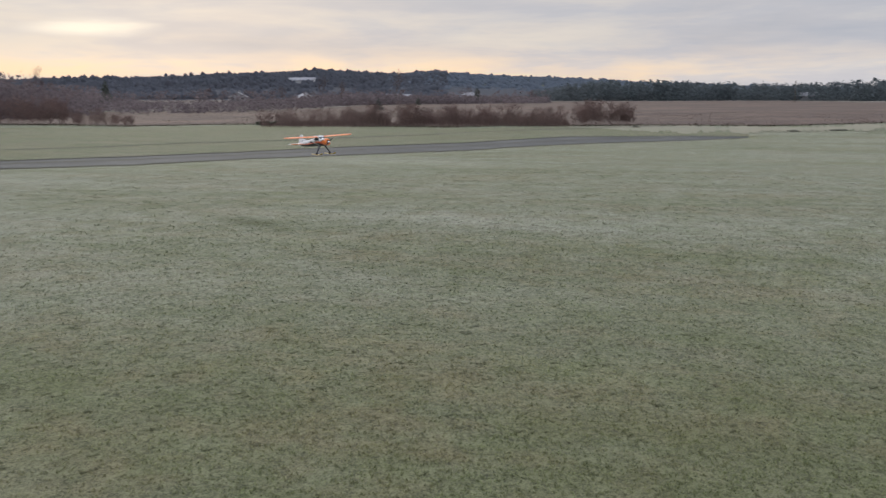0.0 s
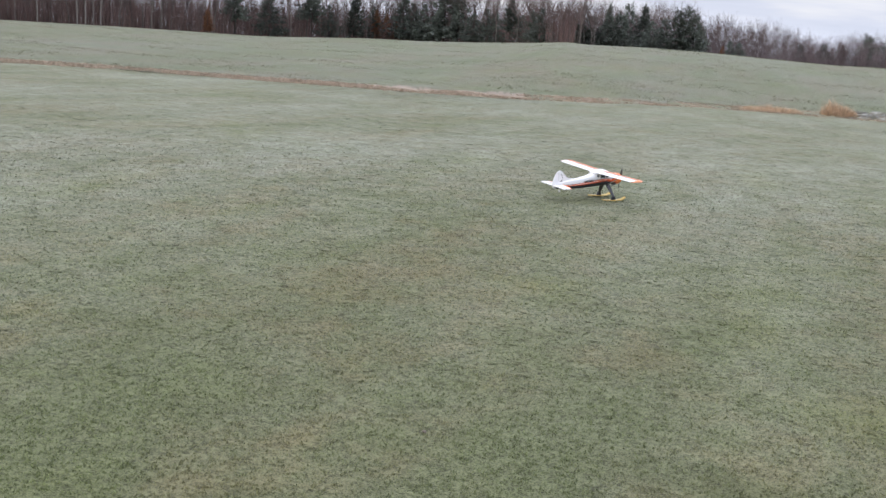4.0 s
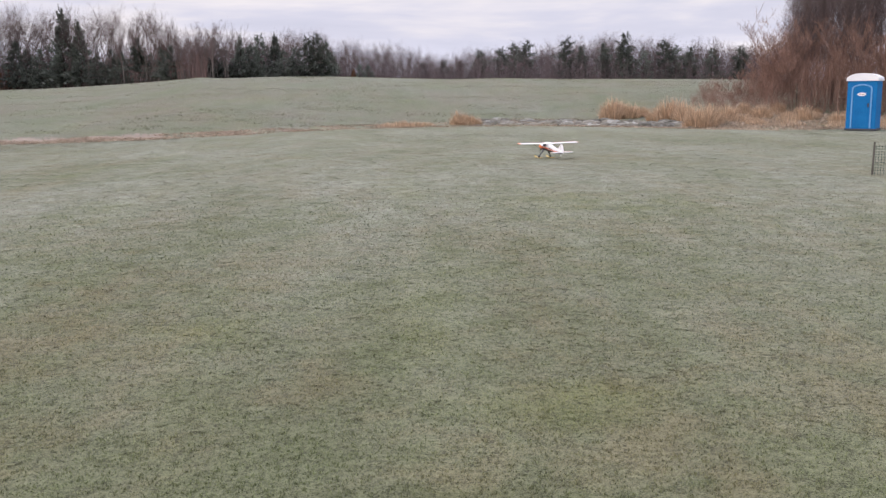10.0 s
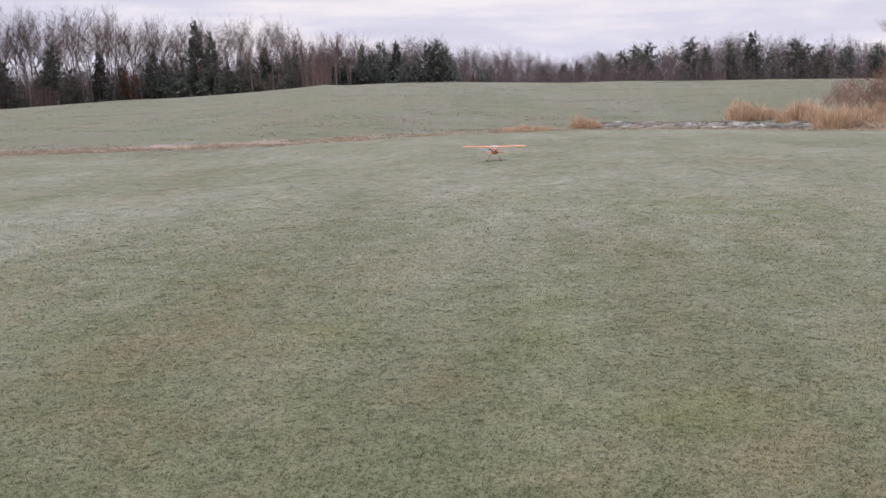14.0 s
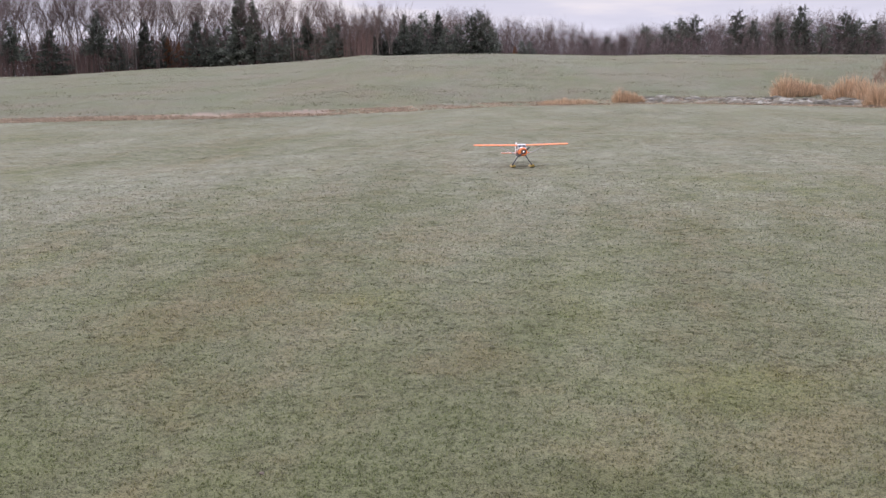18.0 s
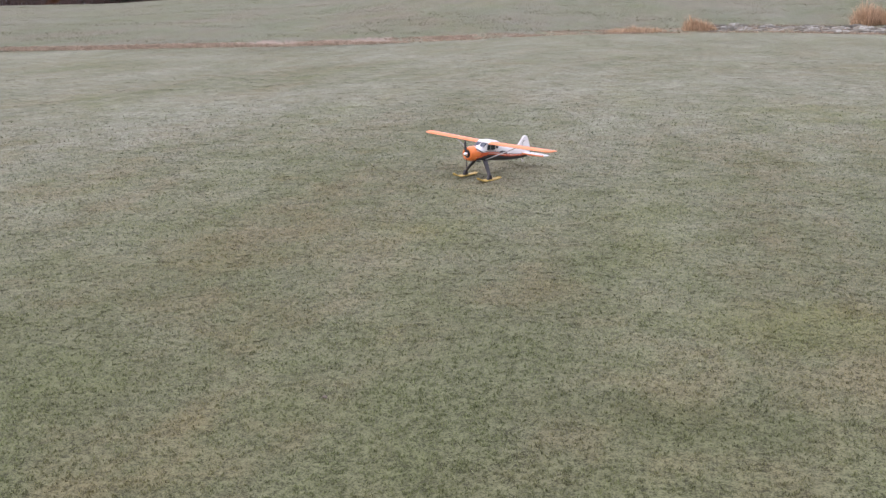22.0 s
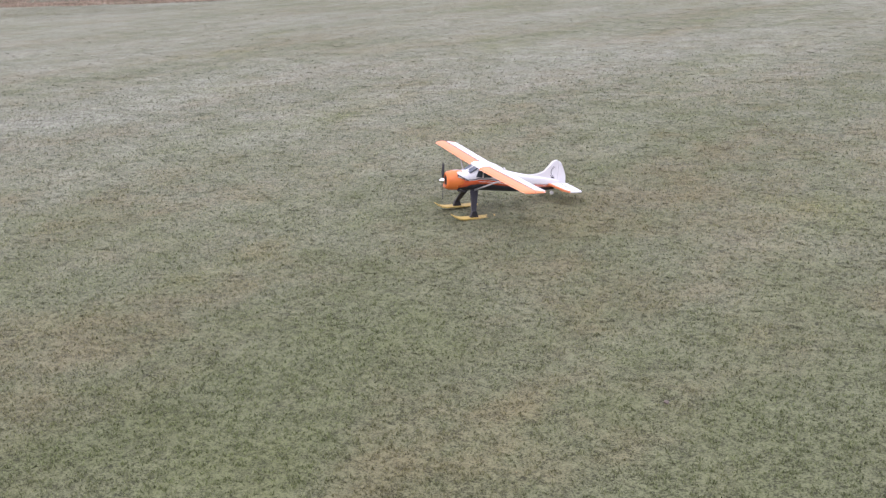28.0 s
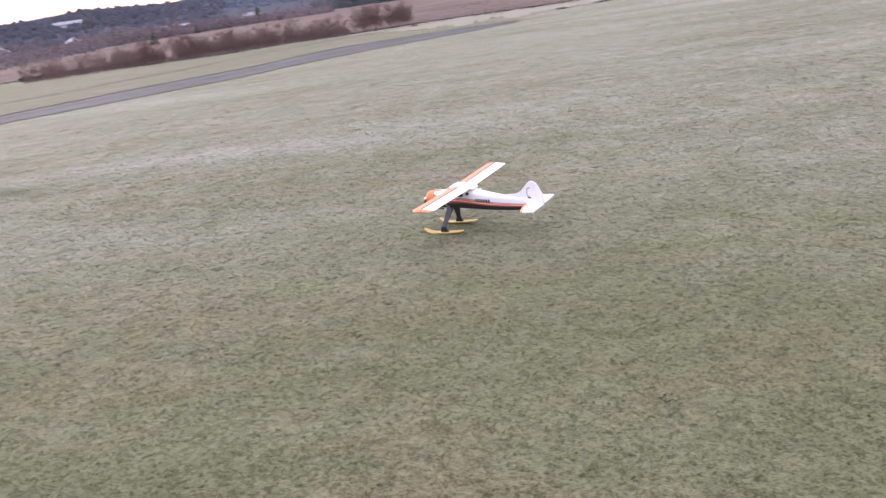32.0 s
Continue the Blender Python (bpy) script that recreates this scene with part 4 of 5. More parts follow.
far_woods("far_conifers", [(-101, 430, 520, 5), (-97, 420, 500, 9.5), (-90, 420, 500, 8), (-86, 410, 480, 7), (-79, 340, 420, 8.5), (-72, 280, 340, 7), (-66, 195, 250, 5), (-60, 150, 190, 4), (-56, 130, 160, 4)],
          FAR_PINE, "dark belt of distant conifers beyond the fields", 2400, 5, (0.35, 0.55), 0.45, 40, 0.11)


def dome_woods(name, rows, material, label, count, seed, wide):
    """Woodland seen from very far: close-set uneven crowns. rows: yaw, nearest and farthest distance, crown height."""
    rnd = random.Random(seed)
    verts, faces = [], []
    for _ in range(count):
        yaw = rnd.uniform(rows[0][0], rows[-1][0])
        a, b, h = (float(np.interp(yaw, [r[0] for r in rows], [r[k] for r in rows])) for k in (1, 2, 3))
        h *= rnd.uniform(0.55, 1.1) * (1.5 if rnd.random() < 0.05 else 1.0)
        p = on_land(yaw, a + (b - a) * rnd.random(), -1.0)
        w, sides, pointed = h * rnd.uniform(*wide), 6, rnd.random() < 0.3
        i = len(verts)
        for up, out in ((0.0, 0.8), (0.4, 1.0), (0.75, 0.5 if pointed else 0.85)):
            for k in range(sides):
                ang = 6.2832 * (k + rnd.uniform(-0.25, 0.25)) / sides
                d = w * out * rnd.uniform(0.7, 1.2)
                verts.append((p.x + d * math.cos(ang), p.y + d * math.sin(ang), p.z + h * (up + rnd.uniform(-0.08, 0.08))))
        verts.append((p.x, p.y, p.z + h * 1.05))
        for ring in range(2):
            for k in range(sides):
                q = i + ring * sides
                faces.append((q + k, q + (k + 1) % sides, q + sides + (k + 1) % sides, q + sides + k))
        for k in range(sides):
            faces.append((i + 2 * sides + k, i + 2 * sides + (k + 1) % sides, i + 3 * sides))
    return tagged(mesh_object(name, verts, faces, material, True), label, "woods", kind="stuff")


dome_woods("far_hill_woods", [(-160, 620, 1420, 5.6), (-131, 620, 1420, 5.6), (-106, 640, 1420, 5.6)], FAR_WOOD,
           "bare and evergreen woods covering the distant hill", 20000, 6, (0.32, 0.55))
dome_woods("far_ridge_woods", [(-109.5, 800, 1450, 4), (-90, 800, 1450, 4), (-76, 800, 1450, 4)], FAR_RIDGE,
           "woods on the farthest ridge tinted with bluish haze", 9000, 16, (0.6, 0.9))
far_woods("village_trees", [(-150, 300, 600, 6), (-131, 300, 600, 6), (-100, 340, 600, 5)], SCRUB_WOOD,
          "scattered trees and brush round distant houses", 420, 7, (0.4, 0.8), 0.2, 40, 0.12)
far_woods("slope_scrub", [(-150, 100, 300, 5.0), (-131, 100, 300, 4.8), (-127.5, 110, 300, 4.0), (-125.6, 150, 300, 2.8), (-122.8, 200, 320, 1.5)], SCRUB_WOOD,
          "dark bare woods on the low slope beyond the field", 1500, 8, (0.5, 0.9), 0.25, 60, 0.09)
far_woods("hedge_scrub", [(-125.5, 135, 420, 1.5), (-119, 132, 420, 1.6), (-115.5, 160, 420, 2.4), (-112, 240, 420, 3.4), (-100, 300, 410, 2.6)], SCRUB_WOOD,
          "dark hedges and scrub between the far meadows", 1700, 18, (0.6, 1.1), 0.1, 44, 0.17)


def stems(name, count, yaws, radii, height, width, material, label, seed, front=1.0):
    """Upright thin stems of a thicket."""
    rnd = random.Random(seed)
    verts, faces = [], []
    for _ in range(count):
        yaw = rnd.uniform(*yaws)
        lo, hi = (f(yaw) if callable(f) else f for f in radii)
        deep = rnd.random()
        p = on_land(yaw, lo + (hi - lo) * deep, -0.05)
        h = height(yaw) * rnd.uniform(0.5, 1.1) * (front + (1 - front) * min(1.0, 2 * deep))
        lean = Vector((rnd.uniform(-1, 1), rnd.uniform(-1, 1), 0)) * rnd.uniform(0.1, 0.34) * h
        mid = p + lean * rnd.uniform(0.1, 0.7) + Vector((0, 0, h * 0.55))
        top = p + lean + Vector((0, 0, h))
        side = Vector((rnd.uniform(-1, 1), rnd.uniform(-1, 1), 0)).normalized() * width * rnd.uniform(0.6, 1.4)
        i = len(verts)
        verts += [p - side, p + side, mid + side * 0.7, mid - side * 0.7, top]
        faces += [(i, i + 1, i + 2, i + 3), (i + 3, i + 2, i + 4)]
        for _ in range(7):
            a = p.lerp(top, rnd.uniform(0.3, 0.9))
            twig(verts, faces, a, a + Vector((rnd.uniform(-1, 1), rnd.uniform(-1, 1), rnd.uniform(0.3, 1.4))) * 0.16 * h, width * 0.6, rnd)
    return tagged(mesh_object(name, verts, faces, material), label, "thicket", kind="stuff")


WOOD_BRUSH = surface("brown_underwood", [(0.085, 0.053, 0.048), (0.145, 0.095, 0.086), (0.2, 0.14, 0.127)], 0.3, 4.0, 0.95, 0.0, island=0.4, through_light=0.1)
RISE_BRUSH = surface("purple_grey_underwood", [(0.095, 0.07, 0.07), (0.15, 0.115, 0.115), (0.21, 0.165, 0.165)], 0.3, 4.0, 0.95, 0.0, island=0.4, through_light=0.2)
stems("wood_brush", 18000, (-60, -13.4), (lambda a: end_r(a, 1.5), lambda a: end_r(a, 30)), lambda a: float(np.interp(a, [-60, -40, -25, -8], [7.0, 7.0, 7.0, 7.0])), 0.026, WOOD_BRUSH, "dense brown stems of bare undergrowth", 3, 0.45)
stems("rise_brush", 16000, (-14, 20), (lambda a: float(np.interp(a, [-14, -10, 0, 20], [140, 140, 190, 205])), lambda a: float(np.interp(a, [-14, -10, 0, 20], [165, 165, 225, 235]))), lambda a: float(np.interp(a, [-14, -10, -2, 0, 4, 20], [7.5, 7.5, 8.0, 9.0, 10.0, 10.0])) * (1.0 + 0.35 * noise.noise((a * 1.7, 8.0, 0.0))), 0.026, RISE_BRUSH,
      "dense brown stems of bare undergrowth behind the rise", 4, 0.7)
stems("field_scrub", 7000, (-117.5, -99), (67, 76), lambda a: float(np.interp(a, [-117.5, -112, -104, -99], [0.9, 1.3, 1.4, 0.6])) * (0.75 + 0.8 * noise.noise((a * 1.1, 3.0, 0.0))), 0.008, FIELD_TWIG,
      "tangled grey-brown scrub along the fallow field", 6)
stems("cabin_thicket", 5000, (16.2, 36), (50.5, 66), lambda a: float(np.interp(a, [16, 18.2, 19.0, 19.8, 21, 24, 36], [0.5, 0.9, 1.6, 2.6, 3.6, 4.2, 4.2])), 0.005, RED_TWIG,
      "tangled reddish-brown bare thicket beside the blue cabin", 5)

# ---- tall dead grass ----


def reed_clump(seed, height, radius, blades, label):
    rnd = random.Random(seed)
    verts, faces = [], []
    for _ in range(blades):
        a, d = rnd.uniform(0, 6.283), radius * rnd.random() ** 0.6
        b = Vector((d * math.cos(a), d * math.sin(a), -0.03))
        h = height * rnd.uniform(0.55, 1.12) * (1 - 0.72 * (d / radius) ** 1.6)
        out = Vector((math.cos(a), math.sin(a), 0)) * rnd.uniform(0.1, 0.9) * h * (0.25 + 0.9 * d / radius)
        out += Vector((rnd.uniform(-1, 1), rnd.uniform(-1, 1), 0)) * 0.12 * h
        side = Vector((rnd.uniform(-1, 1), rnd.uniform(-1, 1), 0)).normalized() * rnd.uniform(0.005, 0.012)
        i = len(verts)
        m = b + out * 0.35 + Vector((0, 0, h * 0.62))
        verts += [b - side, b + side, m + side * 0.8, m - side * 0.8, b + out + Vector((0, 0, h * rnd.uniform(0.8, 1.0)))]
        faces += [(i, i + 1, i + 2, i + 3), (i + 3, i + 2, i + 4)]
    ob = mesh_object("dead_grass_clump", verts, faces, STRAW)
    return tagged(ob, label, "grass clump", "dead grass clumps by the ditch")


def build_reeds():
    rnd = random.Random(5)
    protos = [reed_clump(s, 1.1, 0.62, 800, "tall tawny clump of dead ornamental-like grass by the ditch") for s in (1, 2, 3)]
    low = reed_clump(9, 0.5, 0.8, 420, "low flopped straw-coloured dead grass clump")
    todo = [(protos[0], 1.55, edge_r(1.5, 0.9), 0.72), (protos[1], 2.1, edge_r(2.0, 0.9), 0.82), (protos[2], 2.5, edge_r(2.5, 1.1), 0.66), (low, -2.6, edge_r(-2.6, 0.8), 0.9), (low, -1.9, edge_r(-1.9, 0.9), 0.8), (low, -1.2, edge_r(-1.2, 0.8), 1.15), (low, -0.5, edge_r(-0.5, 0.8), 0.8)]
    for yaw, r, k in ((10.7, 51.5, 1.0), (11.2, 52.3, 0.85), (11.8, 51.8, 0.9), (12.5, 52.5, 0.8), (13.4, 49.5, 0.9), (13.9, 49.2, 1.15), (14.5, 49.5, 1.1), (15.1, 48, 1.0), (15.5, 45.2, 0.8), (16.1, 45.0, 1.0), (16.6, 46, 0.85), (17.4, 48, 0.95)):
        todo.append((rnd.choice(protos), yaw, r, k))
    for i in range(24):
        todo.append((rnd.choice(protos), rnd.uniform(17.2, 27), rnd.uniform(47.5, 53), rnd.uniform(0.35, 0.75)))
    for i in range(26):
        todo.append((low, rnd.uniform(14.5, 27), rnd.uniform(45.6, 49), rnd.uniform(0.5, 1.1)))
    used = set()
    for p, yaw, r, s in todo:
        m = Matrix.Translation(on_land(yaw, r)) @ Matrix.Rotation(rnd.uniform(0, 6.28), 4, "Z")
        if p.name in used:
            ob = copy_thing(p, m)
        else:
            used.add(p.name)
            ob = p
            ob.matrix_basis = m
        ob.scale = (s, s, s * rnd.uniform(0.65, 1.4))


build_reeds()

# ---- mesh helpers for made things ----


def bm_part(name, bm, material, parent, label="", smooth=False, bevel=0.0, segments=2):
    """Links a bmesh as one mesh object under its thing or part."""
    if bevel:
        bmesh.ops.bevel(bm, geom=list(bm.edges), offset=bevel, segments=segments, affect="EDGES", profile=0.6)
    bmesh.ops.recalc_face_normals(bm, faces=bm.faces)
    me = bpy.data.meshes.new(name)
    bm.to_mesh(me)
    bm.free()
    me.materials.append(material)
    if smooth:
        me.polygons.foreach_set("use_smooth", [True] * len(me.polygons))
    ob = new(name, me)
    ob.parent = parent
    if label:
        ob["label"] = label
    return ob


def box_bm(c, s, rot=None):
    bm = bmesh.new()
    m = Matrix.Translation(c) @ (rot or Matrix()) @ Matrix.Diagonal((*s, 1))
    bmesh.ops.create_cube(bm, size=1, matrix=m)
    return bm


def rod_bm(a, b, ra, rb=None, sides=10):
    a, b = Vector(a), Vector(b)
    bm = bmesh.new()
    m = Matrix.Translation((a + b) / 2) @ (b - a).to_track_quat("Z", "Y").to_matrix().to_4x4()
    bmesh.ops.create_cone(bm, cap_ends=True, segments=sides, radius1=ra, radius2=ra if rb is None else rb, depth=(b - a).length, matrix=m)
    return bm


def prism_bm(outline, axis, lo, hi):
    """Extrudes an outline of (u, v) along an axis: 'y' takes u, v as x, z; 'z' as x, y; 'x' as y, z."""
    def at(u, v, w):
        return {"y": (u, w, v), "z": (u, v, w), "x": (w, u, v)}[axis]
    bm = bmesh.new()
    a = [bm.verts.new(at(u, v, lo)) for u, v in outline]
    b = [bm.verts.new(at(u, v, hi)) for u, v in outline]
    n = len(outline)
    bm.faces.new(a)
    bm.faces.new(b[::-1])
    for i in range(n):
        bm.faces.new((a[i], b[i], b[(i + 1) % n], a[(i + 1) % n]))
    return bm


def loft_bm(rings, close=True):
    """Skins rings of equal length; caps both ends."""
    bm = bmesh.new()
    loops = [[bm.verts.new(p) for p in ring] for ring in rings]
    n = len(loops[0])
    for a, b in zip(loops, loops[1:]):
        for i in range(n if close else n - 1):
            bm.faces.new((a[i], a[(i + 1) % n], b[(i + 1) % n], b[i]))
    if close:
        bm.faces.new(loops[0][::-1])
        bm.faces.new(loops[-1])
    return bm


PLASTIC_BLUE = surface("blue_plastic", [(0.001, 0.115, 0.32), (0.002, 0.14, 0.37), (0.006, 0.165, 0.41)], 1.5, 20.0, 0.6, 0.15, 0.003)
PLASTIC_BLUE.node_tree.nodes["Principled BSDF"].inputs["Specular IOR Level"].default_value = 0.15
PLASTIC_PALE = surface("pale_blue_plastic", [(0.07, 0.26, 0.52), (0.12, 0.33, 0.6)], 2.0, 20.0, 0.45, 0.1, 0.003)
PLASTIC_WHITE = surface("white_plastic", [(0.68, 0.68, 0.7), (0.8, 0.8, 0.82)], 1.5, 20.0, 0.5, 0.1, 0.003)
DARK_MARK = surface("dark_print", [(0.03, 0.035, 0.045), (0.05, 0.055, 0.07)], 4.0, 30.0, 0.6, 0.0)
WOOD_POST = surface("weathered_post", [(0.06, 0.055, 0.045), (0.13, 0.12, 0.1)], 4.0, 40.0, 0.9, 0.4, 0.005)
NETTING = surface("green_netting", [(0.05, 0.075, 0.06), (0.085, 0.11, 0.09)], 4.0, 40.0, 0.8, 0.0)
WALL_WHITE = surface("white_clapboard", [(0.42, 0.42, 0.43), (0.55, 0.55, 0.55)], 0.4, 3.0, 0.8, 0.2, 0.02)
WALL_GREY = surface("grey_weathered_boards", [(0.2, 0.2, 0.21), (0.32, 0.32, 0.33)], 0.4, 3.0, 0.85, 0.2, 0.02)
ROOFING = surface("frosted_roof", [(0.2, 0.2, 0.22), (0.36, 0.36, 0.39)], 0.3, 3.0, 0.85, 0.2, 0.02)
PANE = surface("dark_window_pane", [(0.05, 0.055, 0.065)], 1.0, 5.0, 0.1, 0.0)


def portable_toilet(yaw, r):
    root = tagged(new("portable_toilet"), "blue plastic portable toilet cabin with a domed white roof", "portable toilet")
    w, d, h = 1.16, 1.2, 2.05
    bm = box_bm((0, 0, 0.06 + h / 2 - 0.03), (w, d, h))
    bm_part("body", bm, PLASTIC_BLUE, root, bevel=0.035)
    bm_part("skid", box_bm((0, 0, 0.04), (w + 0.06, d + 0.06, 0.08)), DARK_MARK, root, "dark plastic skid base", bevel=0.01)
    arc = [(w / 2 + 0.05, h), (w / 2 + 0.05, h + 0.07)]
    arc += [((w / 2 + 0.05) * math.cos(radians(a)), h + 0.07 + 0.25 * math.sin(radians(a))) for a in range(12, 169, 12)]
    arc += [(-w / 2 - 0.05, h + 0.07), (-w / 2 - 0.05, h)]
    bm_part("roof", prism_bm(arc, "y", -d / 2 - 0.05, d / 2 + 0.05), PLASTIC_WHITE, root, "domed translucent white roof", bevel=0.012)
    y = -d / 2
    top = [(0.34 * math.cos(radians(a)), 1.72 + 0.14 * math.sin(radians(a))) for a in range(0, 181, 15)]
    door = bm_part("door", prism_bm([(0.34, 0.14)] + top + [(-0.34, 0.14)], "y", y - 0.018, y + 0.02), PLASTIC_BLUE, root, bevel=0.006)
    outer = [(0.4, 0.1)] + [(0.4 * math.cos(radians(a)), 1.73 + 0.19 * math.sin(radians(a))) for a in range(0, 181, 15)] + [(-0.4, 0.1)]
    inner = [(0.345, 0.1)] + [(0.345 * math.cos(radians(a)), 1.72 + 0.145 * math.sin(radians(a))) for a in range(0, 181, 15)] + [(-0.345, 0.1)]
    rings = [[(u, yy, v) for u, v in line] for line, yy in ((outer, y), (outer, y - 0.035), (inner, y - 0.035), (inner, y))]
    bm_part("door_frame", loft_bm(rings, False), PLASTIC_PALE, root, "pale blue raised door surround")
    for z, hh in ((0.42, 0.4), (0.95, 0.42)):
        bm_part("door_panel", box_bm((0, y - 0.022, z), (0.44, 0.014, hh)), PLASTIC_BLUE, door, bevel=0.005)
    oval = [(0.17 * math.cos(radians(a)), 1.5 + 0.075 * math.sin(radians(a))) for a in range(0, 360, 20)]
    sign = bm_part("sign", prism_bm(oval, "y", y - 0.034, y - 0.02), PLASTIC_WHITE, door, "white oval sign")
    for k, (u, ww) in enumerate(((-0.06, 0.1), (0.05, 0.08))):
        bm_part("sign_mark", box_bm((u, y - 0.037, 1.505 - 0.02 * k), (ww, 0.004, 0.025)), DARK_MARK, sign)
    bm_part("handle", box_bm((0.27, y - 0.04, 1.05), (0.05, 0.04, 0.16)), DARK_MARK, door, "dark door latch", bevel=0.006)
    for z in (0.5, 1.0, 1.45):
        bm_part("side_panel", box_bm((-w / 2 - 0.008, 0, z), (0.02, 0.8, 0.36)), PLASTIC_BLUE, root, bevel=0.005)
    bm_part("side_label", box_bm((-w / 2 - 0.02, -0.3, 1.55), (0.008, 0.2, 0.26)), PLASTIC_WHITE, root, "small white notice")
    for k in range(4):
        bm_part("vent_slot", box_bm((-w / 2 - 0.012, 0.1, 1.76 + 0.05 * k), (0.02, 0.5, 0.018)), DARK_MARK, root)
    root.matrix_basis = Matrix.Translation(on_land(yaw, r)) @ Matrix.Rotation(radians(-yaw - 10), 4, "Z")
    return root


portable_toilet(24.65, 43.7)


def net_fence():
    root = tagged(new("net_fence"), "low green net fence on thin weathered stakes", "fence")
    a, step = polar(25.35, 19.6), 0.55
    way = Vector((1, -0.55, 0)).normalized()
    for k in range(7):
        p = a + way * step * 2 * k
        bm_part("stake", rod_bm((p.x, p.y, -0.1), (p.x + 0.02, p.y, 0.72), 0.022, 0.018, 7), WOOD_POST, root)
    verts, faces = [], []
    def strand(p, q, w):
        i = len(verts)
        d = Vector((0, 0, w)) if abs(q.z - p.z) < 0.05 else way * w
        verts.extend([p - d, p + d, q + d, q - d])
        faces.append((i, i + 1, i + 2, i + 3))
    length = step * 12
    for k in range(int(length / 0.05)):
        p = a + way * 0.05 * k
        strand(p + Vector((0, 0, 0.02)), p + Vector((0, 0, 0.66)), 0.004)
    for k in range(13):
        z = 0.03 + 0.05 * k
        strand(a + Vector((0, 0, z)), a + way * length + Vector((0, 0, z)), 0.004)
    net = mesh_object("netting", verts, faces, NETTING)
    net.parent = root
    return root


net_fence()


def brush_bank():
    """A low dark bank of piled brush and clods at the end of the verge."""
    rnd = random.Random(3)
    verts, faces = [], []
    for _ in range(900):
        yaw = rnd.uniform(-117.5, -111.4)
        p = on_land(yaw, 76 + rnd.uniform(-0.8, 0.8), rnd.uniform(0, 0.22))
        d = Vector((rnd.uniform(-1, 1), rnd.uniform(-1, 1), rnd.uniform(-0.2, 0.25))) * 0.35
        tube(verts, faces, p - d, p + d, 0.09, 0.05, 4)
    tagged(mesh_object("brush_bank", verts, faces, SOIL), "low dark bank of piled brush at the field's end", "brush pile")


brush_bank()


def house(yaw, r, width, depth, wall_h, roof_h, turn, wall, label):
    root = tagged(new("house"), label, "house", "distant houses")
    bm_part("wall", prism_bm([(-width / 2, -0.5), (width / 2, -0.5), (width / 2, wall_h), (0, wall_h + roof_h), (-width / 2, wall_h)], "y", -depth / 2, depth / 2), wall, root)
    for s in (-1, 1):
        o = [(0, wall_h + roof_h + 0.12), (s * (width / 2 + 0.4), wall_h - 0.15), (s * (width / 2 + 0.4), wall_h + 0.05), (0, wall_h + roof_h + 0.34)]
        bm_part("roof", prism_bm(o, "y", -depth / 2 - 0.4, depth / 2 + 0.4), ROOFING, root, "frosted shingle roof")
    bm_part("chimney", box_bm((0.4, 0.5, wall_h + roof_h + 0.4), (0.6, 0.6, 1.2)), WALL_GREY, root)
    for u in (-0.28, 0.28):
        for z in (1.4, wall_h - 0.9):
            bm_part("window", box_bm((u * width, -depth / 2 - 0.02, z), (0.9, 0.08, 1.2)), PANE, root, "dark window")
    for v in (-0.25, 0.25):
        for s in (-1, 1):
            bm_part("window", box_bm((s * (width / 2 + 0.02), v * depth, 1.5), (0.08, 0.9, 1.2)), PANE, root, "dark window")
    bm_part("door", box_bm((0, -depth / 2 - 0.03, 1.0), (1.0, 0.08, 2.1)), PANE, root)
    root.matrix_basis = Matrix.Translation(on_land(yaw, r)) @ Matrix.Rotation(radians(-yaw + turn), 4, "Z")


house(-114.6, 420, 6.0, 7.5, 2.0, 1.6, 15, WALL_WHITE, "white clapboard farmhouse among bare trees")
house(-118.5, 430, 7.5, 9.0, 2.2, 1.9, -5, WALL_GREY, "grey gabled house with a pale front on the far slope")
house(-114.7, 960, 9.0, 26.0, 3.0, 2.6, 80, WALL_WHITE, "long white barn with a frosted roof high on the slope")
house(-109.0, 520, 6.0, 14.0, 1.6, 1.4, 80, WALL_GREY, "long grey house with a frosted roof on the slope")
house(-104.6, 470, 5.0, 8.0, 2.2, 1.5, 75, WALL_GREY, "low grey barn with a frosted roof")
house(-85.2, 415, 4.0, 8.0, 1.9, 1.2, 60, WALL_GREY, "small white house before dark conifers")


def utility_pole(yaw, r):
    root = tagged(new("utility_pole"), "weathered wooden utility pole at the field's far side", "pole", "utility poles")
    bm_part("shaft", rod_bm((0, 0, -0.3), (0, 0, 7.2), 0.16, 0.11, 8), WOOD_POST, root)
    bm_part("cross_arm", box_bm((0, 0, 6.7), (2.0, 0.12, 0.12)), WOOD_POST, root)
    root.matrix_basis = Matrix.Translation(on_land(yaw, r))


utility_pole(-85.9, 330)
utility_pole(-66.5, 215)

# ---- the model aeroplane: origin on the ground between the skis, nose along +x, left wing along +y ----
GLOSS_WHITE = surface("white_covering", [(0.76, 0.75, 0.76), (0.84, 0.83, 0.84)], 2.0, 30.0, 0.42, 0.05, 0.001)
GLOSS_ORANGE = surface("orange_covering", [(0.72, 0.17, 0.035), (0.8, 0.22, 0.05)], 2.0, 30.0, 0.38, 0.05, 0.001)
PEACH = surface("orange_wing_covering", [(0.8, 0.228, 0.085), (0.85, 0.275, 0.11)], 2.0, 30.0, 0.4, 0.05, 0.001)
GLOSS_BLACK = surface("black_covering", [(0.018, 0.018, 0.024), (0.03, 0.03, 0.038)], 2.0, 30.0, 0.4, 0.05, 0.001)
BAND_ORANGE = surface("deep_orange_trim", [(0.6, 0.098, 0.03), (0.68, 0.13, 0.04)], 3.0, 30.0, 0.4, 0.0)
